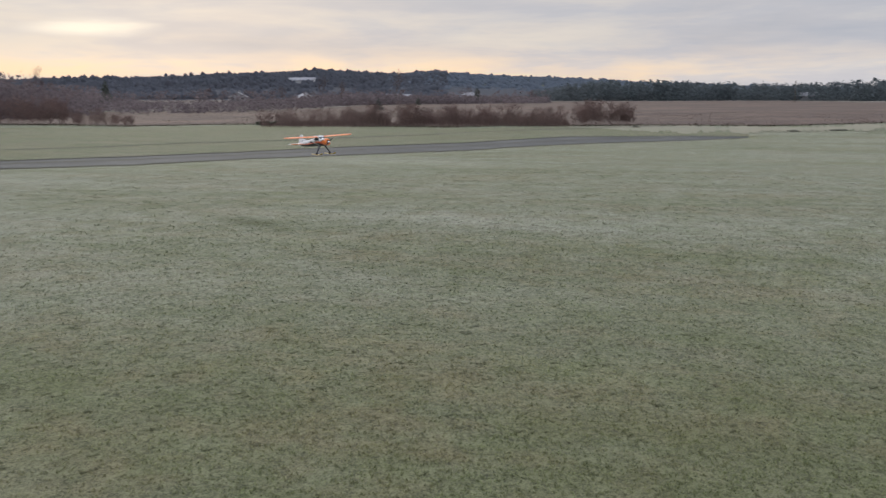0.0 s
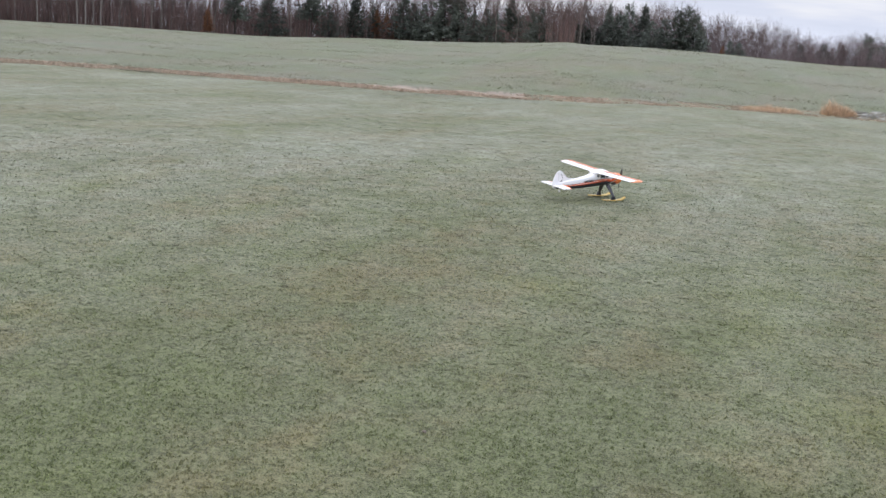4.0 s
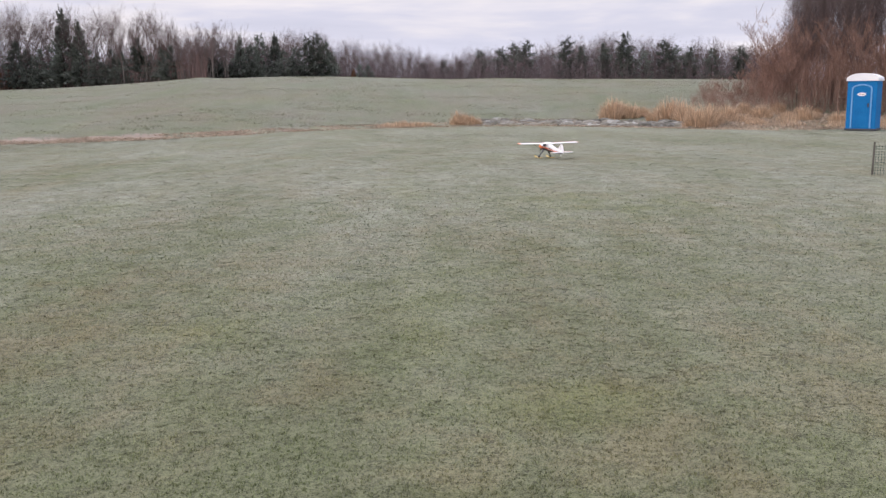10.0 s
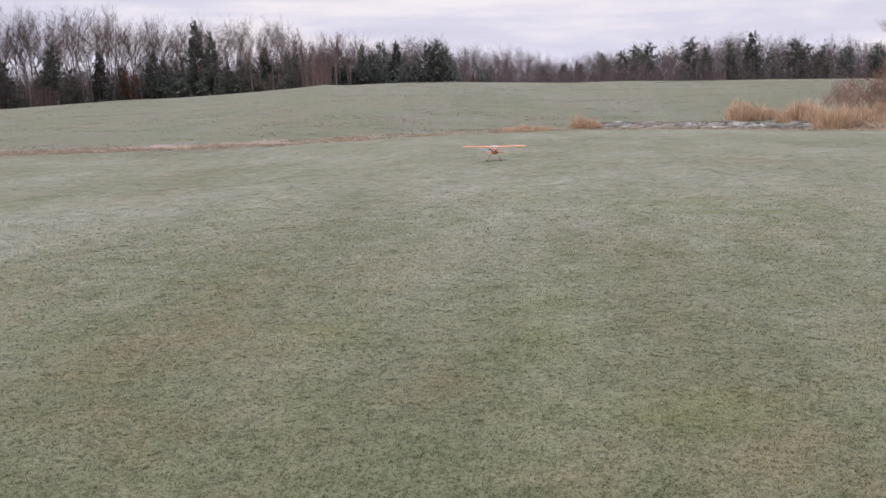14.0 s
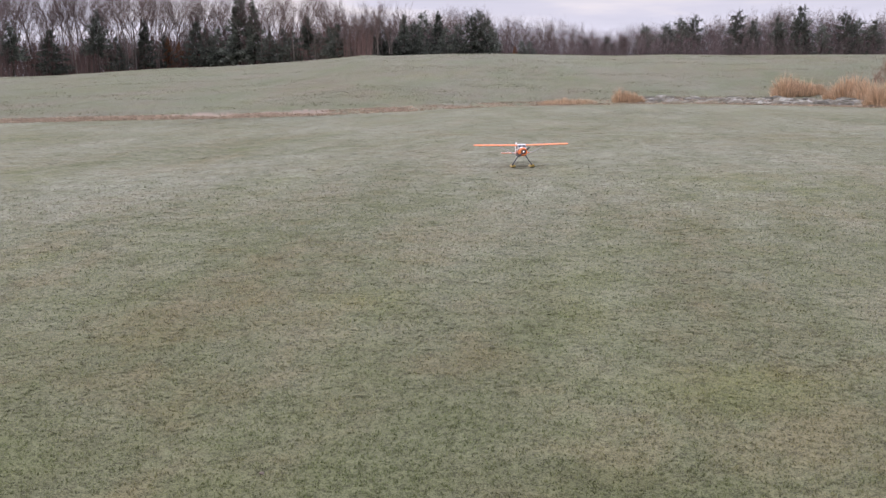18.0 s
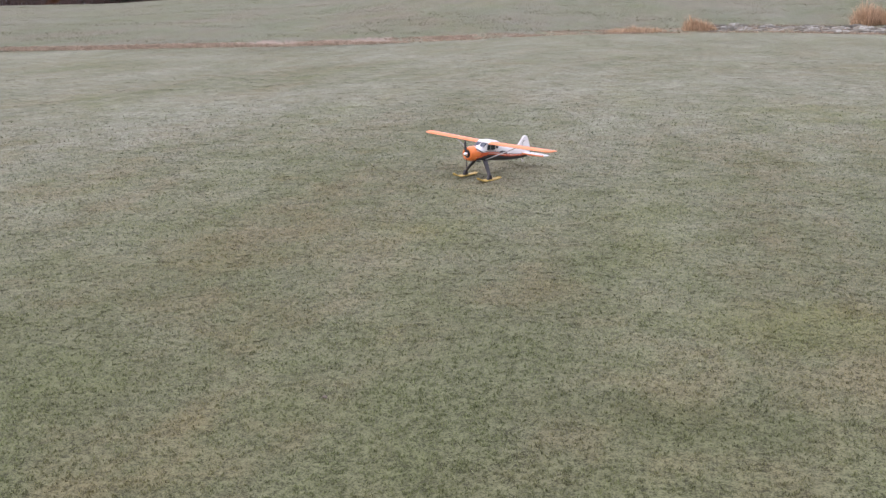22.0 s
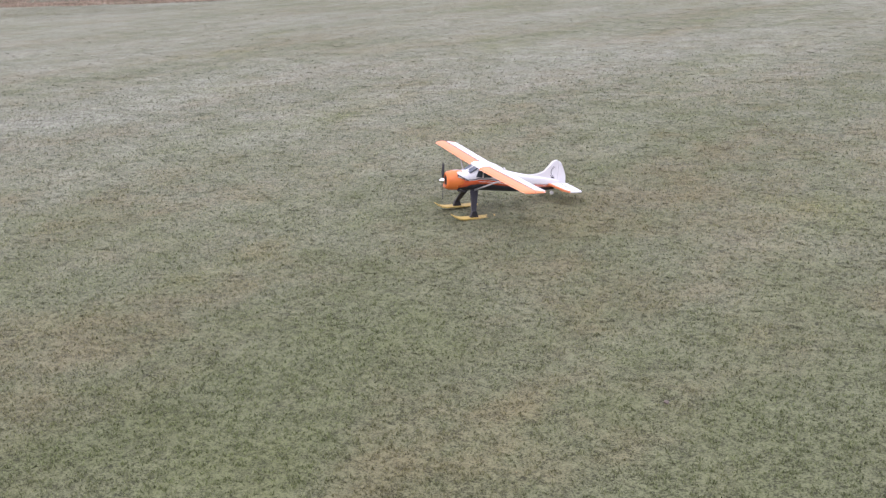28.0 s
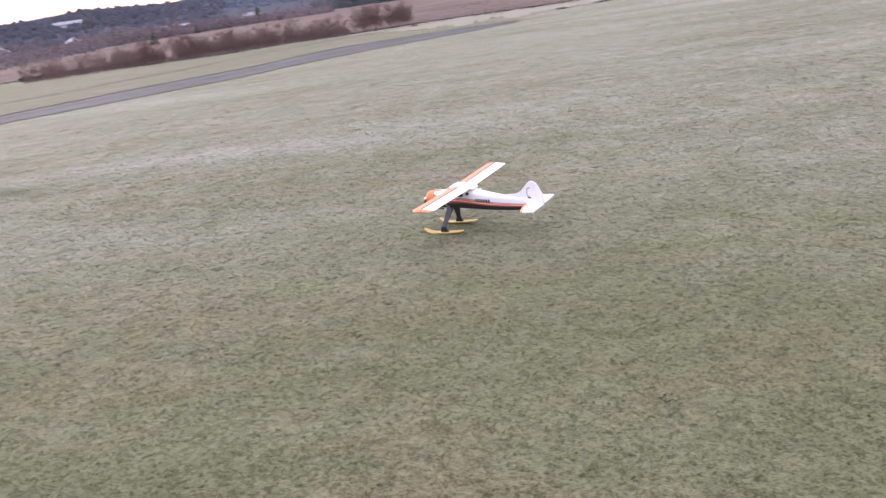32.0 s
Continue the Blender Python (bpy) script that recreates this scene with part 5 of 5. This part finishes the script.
SKI_YELLOW = surface("yellow_painted_ski", [(0.46, 0.31, 0.07), (0.6, 0.43, 0.12)], 6.0, 40.0, 0.5, 0.1, 0.001)
CABIN_GLASS = surface("tinted_cabin_glazing", [(0.035, 0.045, 0.065), (0.055, 0.07, 0.095)], 3.0, 20.0, 0.12, 0.0)
CHROME = surface("bright_metal", [(0.75, 0.75, 0.77), (0.85, 0.85, 0.86)], 4.0, 40.0, 0.2, 0.0, metal=1.0)
GREY_METAL = surface("grey_strut_metal", [(0.4, 0.4, 0.41), (0.5, 0.5, 0.51)], 4.0, 40.0, 0.4, 0.0, metal=0.5)
PRINT = surface("black_lettering", [(0.03, 0.03, 0.035)], 4.0, 40.0, 0.6, 0.0)

# fuselage stations: x, belly, top, half width, waist height
STATIONS = [(0.150, 0.170, 0.272, 0.050), (0.135, 0.158, 0.283, 0.060), (0.095, 0.150, 0.287, 0.066), (0.030, 0.142, 0.284, 0.069), (-0.030, 0.136, 0.300, 0.070),
            (-0.060, 0.134, 0.318, 0.070), (-0.150, 0.126, 0.318, 0.069), (-0.245, 0.118, 0.296, 0.064), (-0.330, 0.111, 0.272, 0.056), (-0.430, 0.105, 0.250, 0.046),
            (-0.530, 0.102, 0.232, 0.037), (-0.640, 0.102, 0.216, 0.027), (-0.740, 0.106, 0.200, 0.018), (-0.815, 0.112, 0.182, 0.010)]


def station(x):
    xs = [s[0] for s in STATIONS][::-1]
    return [float(np.interp(x, xs, [s[k] for s in STATIONS][::-1])) for k in (1, 2, 3)]


def side_ring(x, lo, hi, grow=0.0, n=7):
    """Points round the hull at x between two fractions of its height, from the right foot over the top to the left foot when hi is 1."""
    belly, top, half = station(x)
    def wide(f):
        return half * (1 - abs(2 * f - 1) ** 3.2) ** (1 / 3.2) if 0 < f < 1 else 0.0
    return belly, top, [(f, wide(f) + grow) for f in np.linspace(lo, hi, n)]


def hull_band(name, xs, lo, hi, material, parent, grow=0.0, label="", n=7):
    """A closed skin band of the hull from height fraction lo to hi (functions of x), both sides."""
    rings = []
    for x in xs:
        a, b = lo(x), hi(x)
        belly, top, pts = side_ring(x, a, b, grow, n)
        z = [belly + (top - belly) * f for f, _ in pts]
        right = [(x, -w, zz) for (f, w), zz in zip(pts, z)]
        left = [(x, w, zz) for (f, w), zz in zip(pts, z)]
        rings.append(right + left[::-1])
    return bm_part(name, loft_bm(rings), material, parent, label, smooth=True)


PROP_SEAT = Matrix.Translation((0.195, 0, 0.262)) @ Matrix.Rotation(radians(-1.9), 4, "Y")


def build_aeroplane():
    root = tagged(new("model_aeroplane"), "white, orange and black radio-controlled high-wing model aeroplane on yellow skis", "model aeroplane")
    xs = [s[0] for s in STATIONS]
    rear = [x for x in xs if x <= 0.03]
    swoop = lambda x: float(np.interp(x, [-0.82, -0.1, 0.0, 0.05, 0.16], [0.52, 0.56, 0.62, 0.74, 0.9]))
    low = lambda x: float(np.interp(x, [-0.82, -0.3, 0.0, 0.06, 0.16], [0.3, 0.33, 0.35, 0.22, 0.0]))
    fus = hull_band("fuselage", [0.095, 0.06] + rear, lambda x: max(0.2, low(x) - 0.02), lambda x: 1.0, GLOSS_WHITE, root, 0.0, "white upper fuselage", 11)
    hull_band("belly", [0.088, 0.06] + rear, lambda x: 0.0, lambda x: low(x) + 0.04, GLOSS_BLACK, root, 0.001, "black belly", 5)
    hull_band("orange_band", [0.092, 0.07, 0.05, 0.03, 0.0, -0.03, -0.06, -0.15, -0.245, -0.33, -0.43, -0.53, -0.64, -0.74], low, lambda x: low(x) + (swoop(x) - low(x)) * 0.74, BAND_ORANGE, root, 0.0022, "orange side band", 4)
    hull_band("pin_stripe", [-0.06, -0.15, -0.245, -0.33, -0.43, -0.53, -0.64, -0.74], lambda x: low(x) + (swoop(x) - low(x)) * 0.36, lambda x: low(x) + (swoop(x) - low(x)) * 0.46, GLOSS_WHITE, root, 0.0030, "thin white pin stripe", 3)
    hull_band("trim_line", [0.03, 0.0, -0.03, -0.06, -0.15, -0.245, -0.33, -0.43, -0.53, -0.64, -0.74], lambda x: low(x) + (swoop(x) - low(x)) * 0.86, lambda x: low(x) + (swoop(x) - low(x)) * 0.98, PRINT, root, 0.0018, "thin dark trim line", 3)
    # cowling: a rounded drum, open at the front
    rings = []
    for x, r in ((0.052, 0.072), (0.085, 0.0735), (0.125, 0.072), (0.150, 0.066), (0.163, 0.057), (0.166, 0.046), (0.150, 0.042)):
        rings.append([(x, r * 0.98 * math.cos(a), 0.216 + r * math.sin(a)) for a in np.linspace(0, 6.2832, 28, endpoint=False)])
    cowl = bm_part("cowling", loft_bm(rings), GLOSS_ORANGE, root, "rounded orange engine cowling", smooth=True)
    rings = [[(x, r * math.cos(a), 0.216 + r * math.sin(a)) for a in np.linspace(0, 6.2832, 20, endpoint=False)] for x, r in ((0.135, 0.043), (0.154, 0.040))]
    bm_part("engine", loft_bm(rings), GLOSS_BLACK, cowl, "dark dummy engine", smooth=False)
    for s in (-1, 1):
        bm_part("exhaust", rod_bm((0.09, s * 0.045, 0.15), (0.03, s * 0.05, 0.138), 0.008, 0.008, 8), GLOSS_BLACK, cowl)
    # white swoop over the cowling's back, ended by a dark line
    hull_band("hood", [0.092, 0.07, 0.045, 0.02], lambda x: float(np.interp(x, [0.02, 0.092], [0.6, 0.86])), lambda x: 1.0, GLOSS_WHITE, root, 0.0075, "white hood panel", 9)
    edge = lambda x: float(np.interp(x, [0.02, 0.092], [0.6, 0.86]))
    hull_band("hood_line", [0.098, 0.092, 0.07, 0.045, 0.02], lambda x: edge(x) - 0.05, lambda x: edge(x) + 0.02, PRINT, root, 0.0072, "dark swooping trim line", 4)
    # cabin glazing
    for s in (-1, 1):
        w0, w1 = 0.071 * s, 0.0745 * s
        for name, o in (("side_window", [(-0.038, 0.252), (-0.052, 0.296), (-0.088, 0.298), (-0.088, 0.243)]), ("side_window", [(-0.098, 0.243), (-0.098, 0.298), (-0.165, 0.296), (-0.168, 0.243)])):
            bm_part(name, prism_bm(o, "y", min(w0, w1), max(w0, w1)), CABIN_GLASS, root, "dark tinted cabin window", bevel=0.0015)
        ring = [(-0.205 + 0.013 * math.cos(a), 0.265 + 0.013 * math.sin(a)) for a in np.linspace(0, 6.2832, 14, endpoint=False)]
        bm_part("porthole", prism_bm(ring, "y", min(0.063 * s, 0.071 * s), max(0.063 * s, 0.071 * s)), CABIN_GLASS, root, "small round rear window")
        # registration as plain bars
        for k in range(6):
            x = -0.275 - 0.0225 * k
            half = station(x)[2] * 0.985
            bm_part("registration_mark", box_bm((x, s * (half + 0.001), 0.208 - 0.0025 * k), (0.015, 0.006, 0.026), Matrix.Rotation(radians(5.5 * s), 4, "Z")), PRINT, root, "black registration bar")
    rings = []
    for x, z, w in ((0.012, 0.282, 0.060), (-0.052, 0.321, 0.060)):
        rings.append([(x, -w, z), (x, w, z), (x - 0.006, w, z - 0.006), (x - 0.006, -w, z - 0.006)])
    shield = bm_part("windscreen", loft_bm(rings), CABIN_GLASS, root, "dark sloping windscreen")
    bm_part("pillar", rod_bm((0.014, 0, 0.285), (-0.053, 0, 0.325), 0.0035, 0.0035, 6), GLOSS_WHITE, shield, "white windscreen post")
    # spinner and propeller
    prop = new("propeller")
    prop.parent = root
    prop.location = (0.178, 0, 0.216)
    rings = [[(x, r * math.cos(a), r * math.sin(a)) for a in np.linspace(0, 6.2832, 16, endpoint=False)] for x, r in ((-0.016, 0.022), (0.0, 0.0225), (0.014, 0.018), (0.026, 0.010), (0.031, 0.002))]
    bm_part("spinner", loft_bm(rings), CHROME, prop, "bright metal spinner", smooth=True)
    for s in (-1, 1):
        rings = []
        for d, chord, tw in ((0.012, 0.010, 50), (0.04, 0.022, 38), (0.08, 0.025, 26), (0.11, 0.021, 20), (0.13, 0.012, 16), (0.136, 0.005, 15)):
            c, t = chord / 2, 0.0022
            ring = [(-t, -c), (t, -c * 0.3), (t, c * 0.5), (0, c)]
            ca, sa = math.cos(radians(tw * s)), math.sin(radians(tw * s))
            rings.append([(u * ca - v * sa, u * sa + v * ca, s * d) for u, v in ring])
        bm_part("blade", loft_bm(rings), GLOSS_BLACK, prop, "black propeller blade")
    # wing: a white airfoil with an orange leading band, in two panels with a little dihedral
    foil = [(0.0, 0.0), (0.012, 0.010), (0.04, 0.017), (0.075, 0.019), (0.13, 0.013), (0.2, 0.002), (0.2, 0.0), (0.13, -0.004), (0.06, -0.006), (0.02, -0.006)]
    def wing_ring(y, cut, grow=0.0):
        fall = max(0.0, (abs(y) - 0.745) / 0.055)
        shrink = math.sqrt(max(0.02, 1 - fall * fall)) if fall > 0 else 1.0
        zz = 0.307 + 0.014 * abs(y) / 0.8
        pts = []
        for u, v in foil:
            if cut is not None:
                u = max(cut[0], min(cut[1], u))
                us = [p[0] for p in foil[:6]]
                hi = float(np.interp(u, us, [p[1] for p in foil[:6]]))
                lo = float(np.interp(u, [0.0, 0.02, 0.06, 0.13, 0.2], [0.0, -0.006, -0.006, -0.004, 0.0]))
                v = hi + grow if v >= 0 and (u, v) != (0.2, 0.0) else lo - grow
            u2 = 0.1 + (u - 0.1) * (0.55 + 0.45 * shrink)
            pts.append((-0.052 - 0.92 * u2 + (grow if u < 0.001 and cut else 0), y, zz + v * shrink))
        return pts
    for s, side in ((1, "left"), (-1, "right")):
        ys = [0.0, 0.2, 0.45, 0.68, 0.745, 0.77, 0.788, 0.798]
        wing = bm_part("wing_panel", loft_bm([wing_ring(s * y, None) for y in ys]), GLOSS_WHITE, root, "white wing panel", smooth=False)
        band = bm_part("leading_band", loft_bm([wing_ring(s * y, (0.0, 0.086), 0.0012) for y in [0.075] + ys[1:]]), PEACH, wing, "orange leading edge band")
        bm_part("trim_line", loft_bm([wing_ring(s * y, (0.087, 0.097), 0.0018) for y in [0.075] + ys[1:]]), PRINT, wing, "thin dark trim line")
        tip = [wing_ring(s * y, (0.0, 0.2), 0.0016) for y in (0.772, 0.788, 0.7985)]
        bm_part("wing_tip", loft_bm(tip), PEACH, wing, "orange wing tip")
        bm_part("aileron_hinge", box_bm((-0.187, s * 0.53, 0.3200), (0.003, 0.44, 0.003), Matrix.Rotation(radians(1.0 * s), 4, "X")), PRINT, wing, "fine hinge line")
        bm_part("strut", rod_bm((-0.035, s * 0.066, 0.150), (-0.105, s * 0.40, 0.315), 0.006, 0.006, 8), GREY_METAL, root, "grey wing strut")
        # landing leg and ski
        leg = [(-0.028, 0.150), (0.036, 0.150), (0.022, 0.050), (-0.012, 0.050)]
        bm = prism_bm(leg, "y", -0.007, 0.007)
        for v in bm.verts:
            t = (0.150 - v.co.z) / 0.1
            v.co.y += s * (0.055 + 0.098 * t)
            v.co.x -= 0.04 * (1 - min(1, max(0, t)))
        bm_part("landing_leg", bm, GLOSS_BLACK, root, "black landing gear leg", bevel=0.002)
        rings = []
        for x, z, w in ((0.185, 0.046, 0.014), (0.170, 0.034, 0.026), (0.140, 0.018, 0.032), (0.100, 0.009, 0.033), (-0.060, 0.006, 0.033), (-0.145, 0.008, 0.031), (-0.165, 0.013, 0.020)):
            c = s * 0.157
            rings.append([(x, c - w, z - 0.004), (x, c + w, z - 0.004), (x, c + w, z + 0.004), (x, c - w, z + 0.004)])
        ski = bm_part("ski", loft_bm(rings), SKI_YELLOW, root, "yellow ski with an upturned tip", smooth=False)
        bm_part("ski_pedestal", prism_bm([(-0.03, 0.01), (0.038, 0.01), (0.02, 0.058), (-0.012, 0.058)], "y", s * 0.157 - 0.011, s * 0.157 + 0.011), GLOSS_BLACK, ski, "black ski mount", bevel=0.002)
        # tailplane half with elevator
        o = [(-0.700, 0.0), (-0.715, 0.12), (-0.735, 0.23), (-0.755, 0.262), (-0.795, 0.272), (-0.865, 0.262), (-0.87, 0.03), (-0.82, 0.0)]
        o = [(u, s * v) for u, v in o]
        tail = bm_part("tailplane_half", prism_bm(o, "z", 0.150, 0.161), GLOSS_WHITE, root, "white tailplane half", bevel=0.003)
        o = [(-0.6985, s * 0.01), (-0.7135, s * 0.12), (-0.7335, s * 0.23), (-0.753, s * 0.2635), (-0.768, s * 0.262), (-0.750, s * 0.222), (-0.732, s * 0.12), (-0.722, s * 0.01)]
        bm_part("leading_band", prism_bm(o, "z", 0.1488, 0.1622), PEACH, tail, "orange leading edge band")
        bm_part("elevator_hinge", box_bm((-0.805, s * 0.15, 0.1615), (0.003, 0.22, 0.002)), PRINT, tail, "fine hinge line")
        bm_part("tail_brace", rod_bm((-0.76, s * 0.012, 0.118), (-0.77, s * 0.16, 0.152), 0.003, 0.003, 6), GREY_METAL, root, "thin tail brace")
    # fin and rudder
    fin = [(-0.50, 0.232), (-0.60, 0.234), (-0.655, 0.250), (-0.695, 0.285), (-0.722, 0.322), (-0.745, 0.338), (-0.775, 0.340), (-0.785, 0.335), (-0.785, 0.165), (-0.62, 0.19)]
    fin_ob = bm_part("fin", prism_bm(fin, "y", -0.008, 0.008), GLOSS_WHITE, root, "white tail fin", bevel=0.003)
    rud = [(-0.788, 0.334), (-0.812, 0.318), (-0.838, 0.27), (-0.862, 0.215), (-0.868, 0.16), (-0.858, 0.12), (-0.82, 0.108), (-0.788, 0.118)]
    bm_part("rudder", prism_bm(rud, "y", -0.007, 0.007), GLOSS_WHITE, root, "white rudder", bevel=0.003)
    for s in (-1, 1):
        # a curved line emblem with a small foot
        for k in range(7):
            ang = radians(-85 + 28 * k)
            bm_part("fin_mark", box_bm((-0.748 + 0.026 * math.cos(ang), s * 0.0085, 0.248 + 0.04 * math.sin(ang)), (0.0045, 0.002, 0.019), Matrix.Rotation(math.atan2(0.026 * math.sin(ang), 0.04 * math.cos(ang)), 4, "Y")), PRINT, fin_ob, "dark emblem stroke")
        bm_part("fin_mark", box_bm((-0.742, s * 0.0085, 0.205), (0.026, 0.002, 0.009)), PRINT, fin_ob, "dark emblem stroke")
    bm_part("tail_strut", rod_bm((-0.735, 0, 0.122), (-0.75, 0, 0.086), 0.004, 0.003, 8), GREY_METAL, root, "short tail wheel strut")
    bm_part("tail_wheel", rod_bm((-0.752, -0.006, 0.082), (-0.752, 0.006, 0.082), 0.015, 0.015, 14), GLOSS_WHITE, root, "small pale tail wheel")
    bm_part("aerial", rod_bm((-0.10, 0, 0.328), (-0.103, 0, 0.362), 0.002, 0.0015, 6), GLOSS_WHITE, root, "short white aerial")
    bm_part("roof_lamp", rod_bm((-0.30, 0, 0.285), (-0.30, 0, 0.297), 0.008, 0.004, 8), GLOSS_WHITE, root, "white roof beacon")
    bm_part("cabin_roof", loft_bm([[(x, -w, z - 0.01), (x, w, z - 0.01), (x, w * 0.9, z + 0.004), (x, -w * 0.9, z + 0.004)] for x, z, w in ((-0.045, 0.323, 0.06), (-0.075, 0.331, 0.075), (-0.2, 0.327, 0.075), (-0.26, 0.303, 0.055))]),
            GLOSS_WHITE, root, "white cabin roof between the wing panels", smooth=False)
    # the tail arm is a little short and the nose long; the body sits high and slightly nose-up on its skis
    tilt, lift = radians(1.9), 0.04
    for ob in root.children_recursive:
        if ob.type != "MESH" or ob.parent is prop or ob.name.startswith("ski"):
            continue
        leg = ob.name.startswith("landing_leg")
        for v in ob.data.vertices:
            x, z = v.co.x, v.co.z
            x = -0.3 + (x + 0.3) * 0.955 if x < -0.3 else x + 0.15 * max(0.0, x - 0.05)
            share = min(1.0, max(0.0, (z - 0.05) / 0.1)) if leg else 1.0
            v.co.x = v.co.x + share * (x * math.cos(tilt) - (z - 0.15) * math.sin(tilt) - v.co.x)
            v.co.z = z + share * (0.15 + x * math.sin(tilt) + (z - 0.15) * math.cos(tilt) + lift - z)
    prop.matrix_basis = PROP_SEAT
    return root, prop


aeroplane, propeller = build_aeroplane()

# ---- small things on the grass ----


def grass_bits():
    rnd = random.Random(8)
    for name, x, y, label in (("white_leaf", -1.5, 3.9, "small pale withered leaf lying in the grass"),):
        bm = bmesh.new()
        bmesh.ops.create_icosphere(bm, subdivisions=1, radius=0.014)
        for v in bm.verts:
            v.co.z *= 0.5
            v.co *= rnd.uniform(0.7, 1.3)
        me = bpy.data.meshes.new(name)
        bm.to_mesh(me)
        bm.free()
        me.materials.append(PALE_FIELD)
        ob = tagged(new(name, me), label, "leaf")
        ob.location = (x, y, ground_height(x, y) + 0.012)
    # a bare scrape in the turf
    tuft_field("turf_scrape", [(-3.95 + rnd.gauss(0, .03), 0.75 + rnd.gauss(0, .025), rnd.uniform(0.4, 0.8)) for _ in range(8)], SOIL, "small dark bare scrape in the turf", 0.02, 6, 0.04, 2.0, 0.005, "turf")


grass_bits()


def soil_heaps():
    """Low dark heaps thrown up near the field's end."""
    rnd = random.Random(21)
    for yaw, r, wide, tall in ((-86.3, 57.5, 0.4, 0.1), (-83.9, 60.0, 0.55, 0.1), (-79.5, 64.0, 0.9, 0.12), (-95.1, 63.5, 0.35, 0.16)):
        bm = bmesh.new()
        bmesh.ops.create_icosphere(bm, subdivisions=3, radius=1.0)
        for v in bm.verts:
            lump = 1 + 0.3 * noise.noise(v.co * 2.3 + Vector((yaw, 0, 0)))
            v.co = Vector((v.co.x * wide * lump, v.co.y * 0.4 * lump, v.co.z * tall * lump))
        ob = bm_part("soil_heap", bm, SOIL, None, smooth=True)
        ob.matrix_basis = Matrix.Translation(on_land(yaw, r, -0.01)) @ Matrix.Rotation(radians(-yaw + rnd.uniform(-15, 15)), 4, "Z")
        tagged(ob, "low dark heap of soil in the frosted field", "soil heap", "soil heaps")


soil_heaps()


# ---- what moves ----
FLIGHT = [
    (0.0, -17.61, -8.08, 0.66, 59.4, 1.6, 1.9),
    (1.0, -11.60, -1.00, 0.19, 61.6, 4.3, -0.3),
    (1.5, -10.50, 2.10, 0.00, 57.2, 5.1, -2.2),
    (2.0, -8.61, 5.08, 0.00, 50.9, 4.2, -2.8),
    (3.0, -4.90, 9.37, 0.00, 46.4, 3.2, -1.1),
    (4.0, -2.15, 11.67, 0.00, 47.5, 1.6, -0.3),
    (4.5, -0.69, 13.58, 0.00, 54.8, 0.5, -0.4),
    (6.5, 2.28, 20.16, 0.00, 75.5, 0.0, -0.2),
    (7.5, 2.58, 21.14, 0.00, 71.7, 0.0, 0.0),
    (9.0, 2.72, 21.68, 0.00, 90.5, 0.0, 0.0),
    (10.0, 2.68, 22.29, 0.00, 113.8, 0.0, 0.0),
    (10.5, 2.39, 24.47, 0.00, 135.8, 0.0, 0.0),
    (11.0, 1.47, 25.81, 0.00, 175.5, 0.0, 0.0),
    (12.0, 0.23, 25.70, 0.00, 179.9, 0.0, 0.0),
    (13.0, -0.74, 25.19, 0.00, 224.5, 0.0, 0.0),
    (14.0, -1.47, 23.75, 0.00, 271.3, 0.0, 0.0),
    (14.5, -1.51, 22.01, 0.00, 272.1, -0.1, 0.0),
    (16.5, -1.41, 19.05, 0.00, 272.4, -0.4, 0.1),
    (17.5, -1.33, 16.82, 0.00, 278.8, -0.2, 0.0),
    (18.0, -1.16, 15.54, 0.00, 282.3, 0.2, 0.0),
    (19.0, -0.84, 13.55, 0.00, 277.4, 0.0, 0.0),
    (20.0, -0.88, 11.56, 0.00, 255.3, -0.7, -0.1),
    (21.0, -1.34, 9.81, 0.00, 244.5, -1.7, -0.4),
    (22.0, -1.74, 9.03, 0.00, 240.9, -2.2, -0.8),
    (23.0, -2.19, 8.38, 0.00, 238.8, -2.2, -1.2),
    (24.0, -2.75, 7.71, 0.00, 240.9, -2.4, -1.6),
    (24.5, -3.00, 7.33, 0.00, 242.2, -2.7, -1.5),
    (26.5, -4.06, 5.99, 0.00, 240.3, -2.4, -3.2),
    (28.0, -4.03, 5.96, 0.00, 239.7, -2.6, -3.1),
    (29.0, -4.05, 5.98, 0.00, 238.2, -3.2, -2.3),
    (30.0, -4.40, 5.63, 0.00, 231.5, -3.6, -1.9),
    (31.0, -5.79, 3.89, 0.00, 237.6, -3.0, -2.3),
    (32.0, -7.55, -0.41, 0.00, 248.8, -0.9, 1.0),
]


def motions():
    walk(aeroplane, [(t, Matrix.Translation((x, y, z + ground_height(x, y) + 0.006)) @ Matrix.Rotation(radians(h), 4, "Z") @ pose(0, 0, 0, rx, ry, 0)) for t, x, y, z, h, rx, ry in FLIGHT])
    walk(propeller, [(k * 0.1, PROP_SEAT @ Matrix.Rotation(radians(60 * k - 52), 4, "X")) for k in range(321)])


motions()
